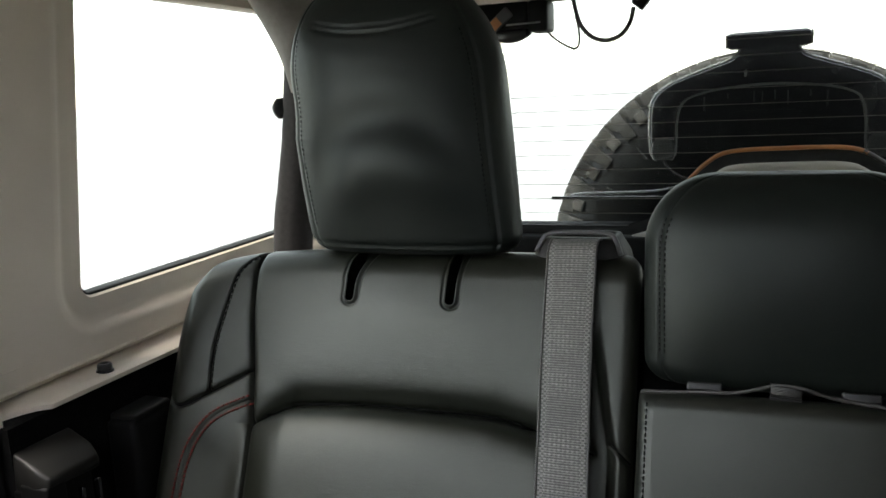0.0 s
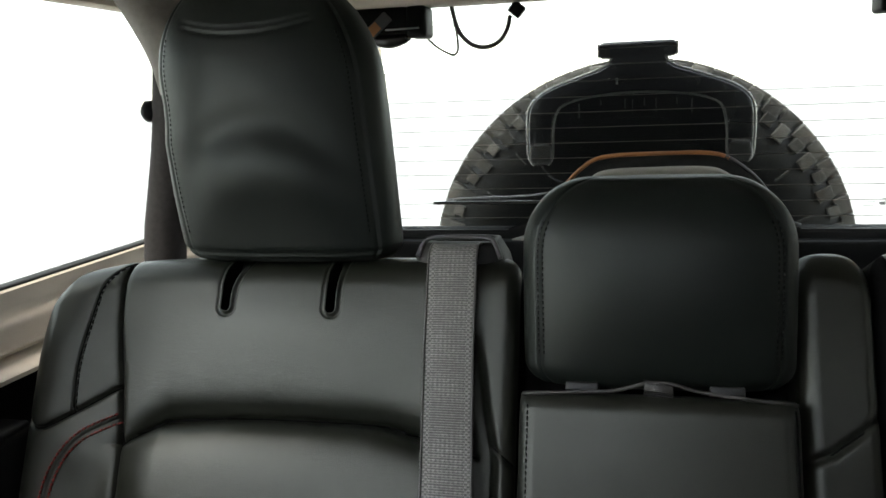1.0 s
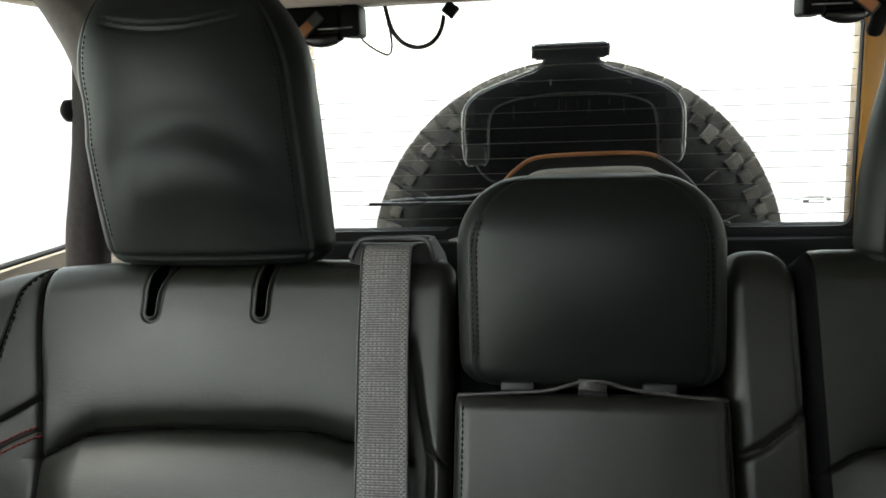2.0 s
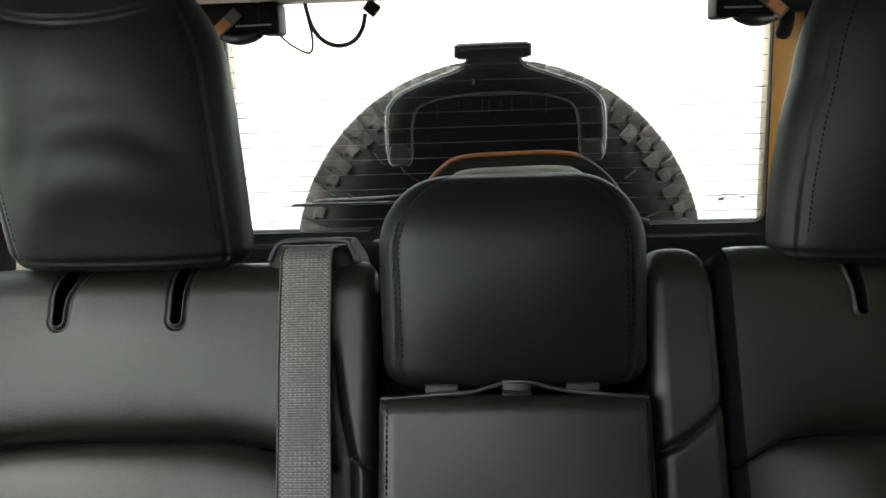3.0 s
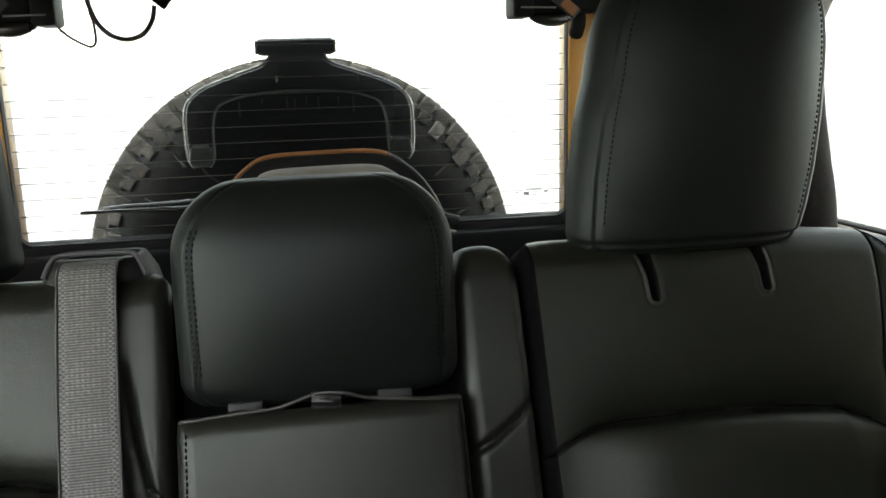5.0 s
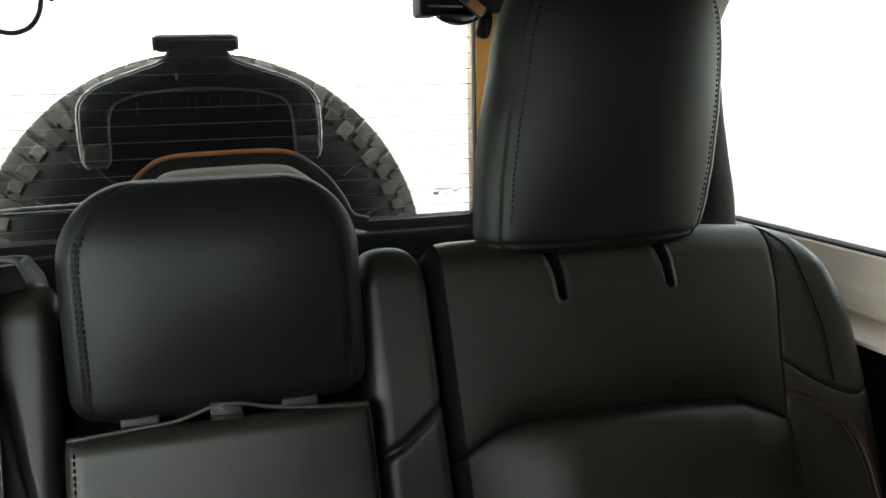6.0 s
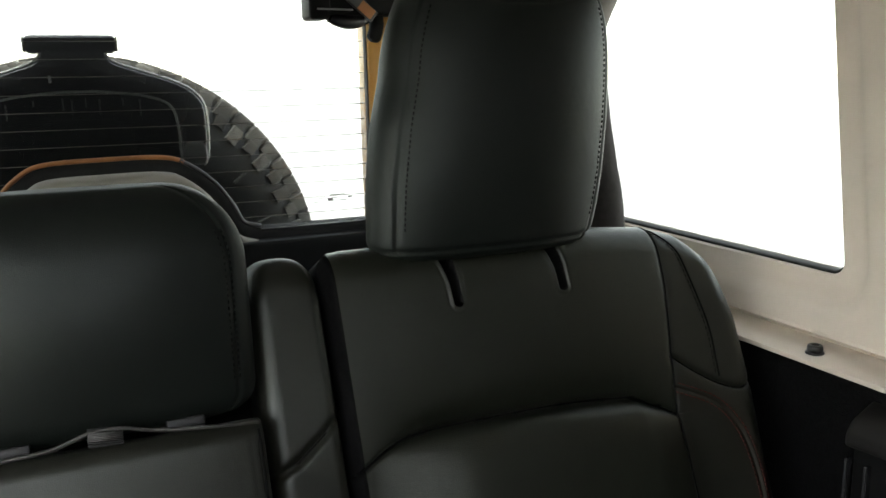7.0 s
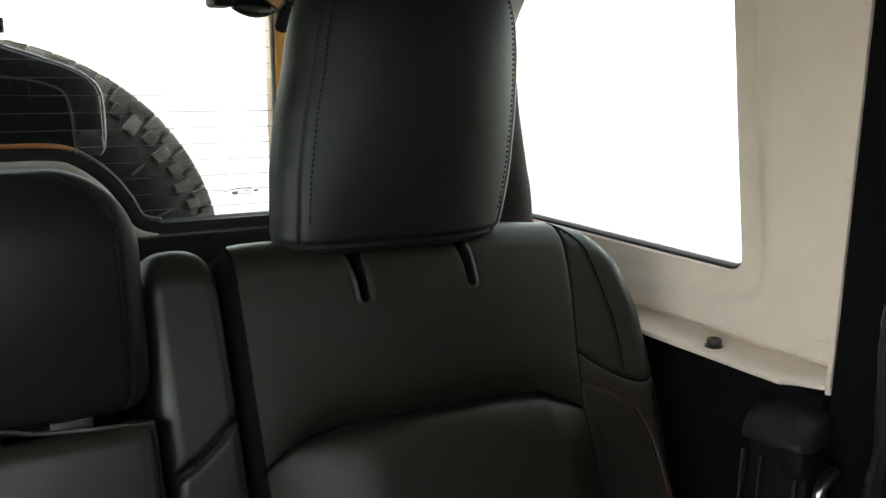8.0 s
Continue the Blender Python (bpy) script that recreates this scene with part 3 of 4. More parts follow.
    us = np.unique(np.round(np.concatenate([np.linspace(inner, .612 + spread, 480), np.linspace(.282, .312, 75), np.linspace(.386, .420, 85)]), 5))
    q = np.unique(np.round(np.concatenate([np.linspace(SEAT_FOOT, -.26, 14), np.linspace(-.26, -.02, 220), np.linspace(-.138, -.098, 60), np.linspace(-.02, .061, 150)]), 5))
    us, q = (np.array([a for a, b in zip(line, np.append(line[1:], 9)) if b - a > 3e-4]) for line in (us, q))
    U0, Q = np.meshgrid(us, q)
    tt = top(U0)
    V = np.where(Q > -.15, -.15 + (Q + .15) * (tt + .15) / (.061 + .15), Q)
    squeeze = smoothstep(.45, .612 + spread, U0)
    U = U0 - squeeze * (.612 + spread - outer(V)) * np.clip((U0 - .45) / .162, 0, 1)
    W = field(U, V)
    P = on_seat(sgn * U, V, W)
    if not right:
        P = P[:, ::-1]
        U, V = U[:, ::-1], V[:, ::-1]
    uc = (U[:-1, :-1] + U[1:, 1:]) / 2
    vc = (V[:-1, :-1] + V[1:, 1:]) / 2
    bolster = uc > np.interp(vc, [p[1] for p in seam_a][::-1], [p[0] for p in seam_a][::-1])
    cv = np.interp(uc, [p[0] for p in seam_c], [p[1] for p in seam_c])
    upper_bolster = bolster & (vc > cv)
    lower_bolster = bolster & ~upper_bolster
    si = np.array(sorted(seam_b, key=lambda p: p[0]))
    insert = ~bolster & (vc < np.interp(uc, si[:, 0], si[:, 1]))
    gusset = (uc < inner + .0112) & (not strip)
    insert = insert & ~gusset
    edge_strip = (uc < edge_x(vc)) if strip else np.zeros(uc.shape, bool)
    # Slot walls become black cloth: the dark inside the slots, put into colour.
    hole = np.zeros(uc.shape, bool)
    for s in slots:
        hole |= line_distance(uc, vc, list(s)) - (.0018 if right else .0034 if s is slots[1] else .0007) * smoothstep(.012, .052, vc) < .0047
    half = uc < .35
    panels = (("slot_shade", hole & half), ("slot_shade", hole & ~half), ("upper_panel", ~bolster & ~insert & ~edge_strip & ~gusset & ~hole), ("insert_panel", insert & ~edge_strip),
              ("side_bolster", upper_bolster), ("lower_bolster", lower_bolster)) + ((("edge_panel", edge_strip),) if strip else (("gusset", gusset),))
    # closing skirt behind the padded front
    rim = [tuple(p) for p in P[:, 0]] + [tuple(p) for p in P[-1, 1:]] + [tuple(p) for p in P[::-1, -1][1:]]
    back = [tuple(np.array(p) - SEAT_N * 0.075) for p in rim]
    back2 = [tuple(np.array(p) - SEAT_N * 0.085 * 1.0 + (SEAT_O - SEAT_N * .03 - np.array(p)) * 0.03) for p in rim]
    skirt = loft([rim, back, back2], cap_last=True, closed=False)
    return P, field, panels, (seam_a, seam_b, seam_c, seam_d, seam_e), skirt


def field_at(field, side):
    return lambda u, v: field(np.abs(u), v)


def mirrored(line, side):
    return [(side * a, b) for a, b in line]


seats = {}
for side, inner, strip, label in ((-1, .120, True, "black leather rear seat section with folding centre armrest"),
                                  (1, .181, False, "narrow black leather rear seat section with seat slots")):
    P, field, panels, seams, skirt = backrest(side, inner, strip)
    seat = thing("rear_bench", (side * .35, -.26, FLOOR), label, "car seat", "rear seat sections")
    seats[side] = seat
    for name, keep in panels:
        part(name, pick(P, keep), {"gusset": CLOTH, "slot_shade": CLOTH, "edge_panel": LEATHER_PLAIN, "side_bolster": LEATHER_PLAIN, "lower_bolster": LEATHER_PLAIN}.get(name, LEATHER), seat)
    part("side_skirt", skirt, CLOTH, seat, "black cloth sides and back")
    f = field_at(field, side)
    seam_a, seam_b, seam_c, seam_d, seam_e = seams
    for line, low in ((seam_a, -.27), (seam_b, -.2), (seam_c, -.2), (seam_d, -.112)):
        run = [p for p in line if p[1] > low]
        groove = [on_seat(side * a, b, float(field(np.array(a), np.array(b))) + .0008) for a, b in run]
        part("seam", tube(groove, .0009, 6), THREAD, seat)
    if side < 0:
        cross = [(.139, -.118), (.130, -.125), (.122, -.133)]
        part("seam", tube([on_seat(-a, b, float(field(np.array(a), np.array(b))) + .0008) for a, b in cross], .0009, 6), THREAD, seat)
    tip = seam_c[-1]
    tip_at = Vector(on_seat(side * tip[0], tip[1], float(field(np.array(tip[0] - .002), np.array(tip[1]))) - .004))
    part("listing_clip", moved(box(-.0016, .0016, -.003, .003, -.0042, .0042, .0012), Matrix.Translation(tip_at) @ pose(0, 0, 0, -24, 0, 0)), CLIP_WHITE, seat, "tiny pale plastic clip at the seam")
    vis = [p for p in seam_d if p[1] > -.112]
    part("stitching", stitches(mirrored(vis, side), f, r=.0007 if side < 0 else .0004, side=-side * .0035, lift=.0006), THREAD, seat, "black twin stitching")
    low = [p for p in seam_e if p[1] > -.26]
    part("red_stitching", merge(stitches(mirrored(low, side), f, .0046, .0033, .0012 if side < 0 else .0005, .0044, .0007),
                                stitches(mirrored(low, side), f, .0046, .0033, .0012 if side < 0 else .0005, -.0044, .0007)), RED_THREAD, seat, "dark red decorative stitching")


def headrest(parent, centre, half, z0, z1, y0, lean, depth, corner, cut=None, dent=0.0, top_seam=True, rows=110, cols=200, narrow=0.03, low_corner=0.02, shear=0.0, square=3.3, crown=.010, inward=None, outward=None):
    """A stuffed headrest: loops from its foot to its crown; the front cover and the gussets meet at stitched seams."""
    H = z1 - z0
    loops = []
    seam_u = 0.86

    def lean_out(x, t):
        """How far the stuffing bulges past the plain outline, on the side next to the other seats and on the outer one."""
        table = inward if x * centre < 0 else outward
        return np.interp(t, *zip(*table)) * x / half if table else 0.0

    def half_at(t):
        z = t * H
        h = half * (1 - narrow * (1 - math.sin(min(1, t * 1.25) * math.pi / 2)) )
        dz = H - z
        if dz < corner:
            h -= (cut or corner) * (1 - math.sqrt(max(0, 1 - ((corner - dz) / corner) ** 2)))
        if z < low_corner:
            h -= low_corner * (1 - math.sqrt(max(0, 1 - ((low_corner - z) / low_corner) ** 2)))
        return max(h, 0.004)

    def depth_at(t):
        z, dz = t * H, H - t * H
        d = depth * (0.80 + 0.20 * math.sin(min(1, t * 1.5) * math.pi / 2))
        r = corner * 0.8
        if dz < r:
            d -= depth * 0.75 * (1 - math.sqrt(max(0, 1 - ((r - dz) / r) ** 2)))
        if z < low_corner:
            d -= depth * 0.3 * (1 - math.sqrt(max(0, 1 - ((low_corner - z) / low_corner) ** 2)))
        return max(d, 0.004)

    ts = np.unique(np.round(np.concatenate([np.linspace(0, low_corner / H, 10), np.linspace(low_corner / H, 1 - corner / H, rows),
                                            1 - corner / H * (1 - np.sin(np.linspace(0, math.pi / 2, 70)))]), 5))
    for t in ts:
        z = z0 + t * H
        h, d = half_at(t), depth_at(t)
        yc = y0 + lean * (z - z0) + depth / 2
        loop = []
        for k in range(cols):
            a = 2 * math.pi * (k + 0.5) / cols
            ca, sa = math.cos(a), math.sin(a)
            e = 2 / square
            x = h * math.copysign(abs(ca) ** e, ca)
            y = d / 2 * math.copysign(abs(sa) ** e, sa)
            front = max(0.0, -sa)
            nx = x / half
            # crowned front
            y -= front * crown * (1 - nx * nx) * math.sin(math.pi * min(1, max(0, t)))
            if dent:
                nd = nx - .06
                arch = 0.360 + 0.10 * (1 - (nd / .60) ** 2)
                g = t - arch
                y += front * dent * (math.exp(-((g - .03) / .075) ** 2) - 1.3 * math.exp(-((g + .13) / .12) ** 2)) * math.exp(-(nd / .60) ** 4)
            # seams down both edges of the front
            if sa < 0:
                y += .0022 * math.exp(-((abs(x) - seam_u * h) / .0020) ** 2)
            if top_seam and sa < 0:
                zt = H - .060 + .008 * (nx / .5) ** 2
                if abs(nx) < .60:
                    y += .0032 * (math.exp(-((t * H - zt) / .0016) ** 2) + .6 * math.exp(-((t * H - zt - .006) / .0014) ** 2)) * min(1, (.60 - abs(nx)) * 8)
                y += .003 * math.exp(-((t * H - .011) / .0015) ** 2)
            loop.append((centre + x + lean_out(x, t) + shear * (z - z0), yc + y, z))
        loops.append(loop)
    grid = np.array(loops)
    n = cols
    faces_f, faces_s = [], []
    for i in range(len(loops) - 1):
        hi = half_at(float(ts[i]))
        for k in range(n):
            l = (k + 1) % n
            f = (i * n + k, i * n + l, (i + 1) * n + l, (i + 1) * n + k)
            mid = (grid[i, k, 0] + grid[i, l, 0]) / 2 - centre - shear * (grid[i, k, 2] - z0)
            a = 2 * math.pi * (k + 1) / n
            (faces_f if math.sin(a) < 0 and abs(mid) < seam_u * hi else faces_s).append(f)
    m = len(loops) - 1
    faces_s.append(tuple(range(n))[::-1])
    faces_f.append(tuple(m * n + k for k in range(n)))
    pts = grid.reshape(-1, 3)

    def sub(faces):
        ids = sorted({i for f in faces for i in f})
        at = {j: i for i, j in enumerate(ids)}
        return pts[ids], [[at[i] for i in f] for f in faces]

    body = part("headrest", sub(faces_f), LEATHER_DIM, parent, "stuffed black leather headrest")
    part("gusset", sub(faces_s), LEATHER_DIM, body)
    # stitches beside the seams
    geos = []
    for sgn in (-1, 1):
        for off in ((-.0037, .0008) if parent is seats.get(-1) and abs(centre) < .05 else (-.0055,)):
            z = z0 + .03
            while z < z1 - corner * 0.55:
                seg = []
                for q in (z, z + .0013, z + .0026):
                    t = (q - z0) / H
                    h, d = half_at(t), depth_at(t)
                    x = sgn * (seam_u * h + off)
                    sx = min(.999, abs(x) / h)
                    ca = sx ** (square / 2)
                    y = -d / 2 * math.sqrt(max(0, 1 - ca * ca)) ** (2 / square)
                    sa = math.sqrt(max(0, 1 - ca * ca))
                    y -= sa * crown * (1 - (x / half) ** 2) * math.sin(math.pi * t)
                    seg.append((centre + x + lean_out(x, t) + shear * (q - z0), y0 + lean * (q - z0) + depth / 2 + y - .0002, q))
                geos.append(tube(seg, .0007, 5))
                z += .0048
    part("stitching", merge(*geos), THREAD, body)
    return body


headrest(seats[-1], -.355, .1205, 1.265, 1.545, -.004, .15, .100, .110, .085, dent=.0062, shear=-.13, square=2.55, crown=.016,
         outward=((0, -.006), (.05, -.0043), (.13, -.0027), (.24, -.0014), (.42, -.001), (.5, -.005), (.56, -.006), (.67, -.0045), (1, -.004)))
headrest(seats[1], .357, .1205, 1.258, 1.545, -.008, .15, .100, .110, .085, shear=.12, square=2.55, crown=.014,
         inward=((0, .008), (.05, .0092), (.24, .0100), (.42, .006), (.56, -.001), (.67, -.0038), (.75, -.005), (1, -.005)),
         outward=((0, -.018), (.05, -.0135), (.13, -.0088), (.24, -.0052), (.42, -.0034), (.56, -.0042), (.67, -.0058), (1, -.006)))
headrest(seats[-1], 0.001, .1165, 1.166, 1.343, -.052, .22, .085, .060, top_seam=False, narrow=0.02, low_corner=.022, square=3.2, crown=.009)

# centre bolster of the wide section, beside the split
def slab(parent, name, u0, u1, v0, v1, field, cols=60, rows=120, depth=.07, mat=None, label=""):
    """A padded slab over a rectangle of the seat's plane, with a closing skirt."""
    us = np.linspace(u0, u1, cols)
    vs = np.concatenate([np.linspace(v0, -.27, 10)[:-1], np.linspace(-.27, v1, rows)]) if v0 < -.3 else np.linspace(v0, v1, rows)
    U, V = np.meshgrid(us, vs)
    U, V, W = field(U, V)
    P = on_seat(U, V, W)
    rim = [tuple(p) for p in P[:, 0]] + [tuple(p) for p in P[-1, 1:]] + [tuple(p) for p in P[::-1, -1][1:]]
    back = [tuple(np.array(p) - SEAT_N * depth) for p in rim]
    geo = merge(pick(P, np.ones((P.shape[0] - 1, P.shape[1] - 1), bool)), loft([rim, back], cap_last=True, closed=False))
    return part(name, geo, mat or LEATHER, parent, label)


def rolled(d, r):
    q = np.clip(1 - d / r, 0, 1)
    return -r * (1 - np.sqrt(np.clip(1 - q * q, 0, 1)))


def bolster_field(U, V):
    u0, u1 = .116, .178
    k = (U - u0) / (u1 - u0)
    crown = .067 - .016 * np.abs(2 * k - 1) ** 2.6
    V = np.where(V > -.05, -.05 + (V + .05) * (crown + .05) / (.067 + .05), V)
    seam = line_distance(U, V, [(.108, -.122), (.140, -.108), (.164, -.090), (.182, -.072)])
    W = .002 + rolled(u1 - U, .011) + rolled(U - u0, .018) + rolled(crown - V, .038)
    W = W - .005 * np.exp(-(seam / .0028) ** 2) - .0004 * np.exp(-((U - .172) / .0015) ** 2)
    return U, V, W


slab(seats[-1], "centre_bolster", .116, .178, SEAT_FOOT, .067, bolster_field, mat=LEATHER_PLAIN)


def armrest_field(U, V):
    u0, u1, v1 = -.1145, .1125, -.067
    W = .030 + .006 * (1 - ((U) / .115) ** 2) + rolled(U - u0, .013) + rolled(u1 - U, .011) + rolled(v1 - V, .018)
    W = W - .0006 * np.exp(-((U - u0 - .011) / .0016) ** 2) - .0006 * np.exp(-((u1 - .011 - U) / .0016) ** 2)
    return U, V, W


seam_line = [(.118, -.1185), (.140, -.108), (.164, -.090), (.178, -.0762)]
part("seam", tube([on_seat(a, b, float(bolster_field(np.array(a), np.array(b))[2]) + .0003) for a, b in seam_line], .0009, 6), THREAD, seats[-1])
arm = slab(seats[-1], "armrest", -.1145, .1125, SEAT_FOOT, -.067, armrest_field, cols=110, depth=.09, mat=LEATHER_PLAIN, label="black leather fold-down centre armrest")
arm_w = lambda u, v: armrest_field(np.array(u), np.array(v))[2]
part("stitching", stitches([(-.1062, -.30), (-.1062, -.076)], arm_w, .0050, .0030, .0008, 0, .0005), THREAD, arm, "black stitching")
part("side_piping", tube([on_seat(.1075, v, float(arm_w(.1075, v)) + .0004) for v in np.linspace(-.30, -.076, 24)], .0011, 6), THREAD, arm)
# raised lip of the armrest, pull loop and hinge tabs in the gap
lip = smooth_line([on_seat(u, v, w) for u, v, w in ((-.112, -.070, .022), (-.06, -.067, .030), (-.035, -.0655, .031), (-.008, -.0585, .034), (.012, -.0585, .035),
                                                    (.035, -.064, .031), (.07, -.068, .030), (.111, -.071, .022))], 6)
part("edge_piping", tube(lip, .0016, 8), LIP_GLINT, arm, "leather piping, pale for its shine")
loop_pts = [on_seat(0.0015, v, w) for v, w in ((-.0705, .020), (-.066, .034), (-.0625, .0365), (-.059, .034), (-.055, .020))]
band = smooth_line(loop_pts, 6)
rows = []
for i, p in enumerate(band):
    ridge = SEAT_N * (.0013 * math.cos(i * math.pi))
    across = [np.array([du, 0, -du * .10]) for du in (-.0118, -.0112, 0.0, .0112, .0118)]
    rows.append([tuple(p + ridge + a) for a in across] + [tuple(p - SEAT_N * .0018 + a) for a in across[::-1]])
part("pull_loop", loft(rows, True, True), FABRIC_LOOP, arm, "dark grey woven pull loop", False)
for i in range(8, 17, 2):
    part("cord", tube([tuple(band[i] + SEAT_N * .0016 + np.array([du, 0, -du * .10])) for du in (-.0112, 0, .0112)], .0006, 6), CORD, arm, "grey woven cord")
for u in (-.061, .057):
    p = on_seat(u, -.0620, .015)
    m = Matrix.Translation(Vector(p)) @ pose(0, 0, 0, -24, 0, 0)
    part("hinge_tab", moved(box(-.014, .014, -.008, .008, -.004, .004, .0018), m), TAB, arm, "small grey plastic tab")
# hollow behind the centre headrest
back_corners = [tuple(on_seat(u, v, w)) for w in (-.045, -.08) for u, v in ((-.118, SEAT_FOOT), (.120, SEAT_FOOT), (.120, .048), (-.118, .048))]
part("centre_back", (back_corners, [(0, 1, 2, 3), (7, 6, 5, 4), (0, 4, 5, 1), (1, 5, 6, 2), (2, 6, 7, 3), (3, 7, 4, 0)]), CLOTH, seats[-1], "", False)
# headrest posts, partly seen in the slots
for sx in (-1, 1):
    for u in (.300, .408):
        part("headrest_post", tube([on_seat(sx * u, .03, -.03), on_seat(sx * (u - .002), .075, -.028), (sx * (u - .003), .055, 1.30)], .0052, 10), DARK_STEEL, seats[sx])

# belt guide on the seat's shoulder
gm = Matrix.Translation((-.181, .062, 1.264))
base_loop = lambda hx, hy, z, r: [(x, y, z) for x, y in [(hx * math.copysign(abs(math.cos(a)) ** .45, math.cos(a)), hy * math.copysign(abs(math.sin(a)) ** .45, math.sin(a)))
                                                        for a in [2 * math.pi * (k + .5) / 40 for k in range(40)]]]
guide = loft([base_loop(.048, .034, -.014, 0), base_loop(.045, .032, 0.0, 0), base_loop(.039, .028, .011, 0), base_loop(.036, .025, .0165, 0), base_loop(.032, .016, .017, 0),
              base_loop(.029, .014, .008, 0)], True, True)
belt_guide = part("belt_guide", moved(guide, gm), SATIN_PLASTIC, seats[-1], "dark plastic belt guide")
rim_path = smooth_line([(-.2215, .036, 1.268), (-.2165, .041, 1.279), (-.2090, .045, 1.2845), (-.181, .046, 1.2855), (-.153, .045, 1.2840), (-.1455, .041, 1.278), (-.1405, .036, 1.266)], 5)
part("rim", tube(rim_path, .0024, 10), GREY_PLASTIC, belt_guide, "grey plastic rim over the slot")

# seat belt
belt = thing("seat_belt", (-.18, -.25, FLOOR + .02), "dark grey woven seat belt hanging down the backrest", "seat belt")
ctr = smooth_line([(-.1815, .067, -.032), (-.1815, .0705, -.014), (-.1820, .067, .000), (-.1822, .058, .0078), (-.1823, .04, .0095), (-.1815, -.04, .0105), (-.179, -.11, .0125), (-.1765, -.17, .0165),
                   (-.173, -.26, .020), (-.170, -.40, .020), (-.168, -.600, .018)], 14)
BW, BT = .0228, .0006
verts, faces, uvs = [], [], []
nx = 12
run = 0.0
for i, c in enumerate(ctr):
    if i:
        run += float(np.linalg.norm(np.array(c) - np.array(ctr[i - 1])))
    tw = .04 + .03 * math.sin(run * 9)
    for layer in (1, -1):
        for k in range(nx + 1):
            s = -1 + 2 * k / nx
            edge = .0011 * (abs(s) > .93)
            verts.append(on_seat(c[0] + s * BW, c[1], c[2] + s * BW * tw + layer * (BT + edge * .3) + .0008 * math.cos(s * 3)))
            uvs.append((s * BW, run))
row = 2 * (nx + 1)
for i in range(len(ctr) - 1):
    for layer in (0, 1):
        for k in range(nx):
            a = i * row + layer * (nx + 1) + k
            f = [a, a + 1, a + 1 + row, a + row]
            faces.append(f if layer == 0 else f[::-1])
    for k0 in (0, nx):
        a = i * row + k0
        f = [a, a + row, a + row + nx + 1, a + nx + 1]
        faces.append(f if k0 == 0 else f[::-1])
webbing = part("webbing", (verts, faces), WEBBING, belt)
layer_uv = webbing.data.uv_layers.new(name="run")
for lp in webbing.data.loops:
    layer_uv.data[lp.index].uv = uvs[lp.vertex_index]
part("selvedge", merge(*[tube([on_seat(c[0] + s * BW, c[1], c[2] + s * BW * .05) for c in ctr[::3]], .0011, 6) for s in (-1, 1)]), CABLE, belt, "dark grey woven edges")


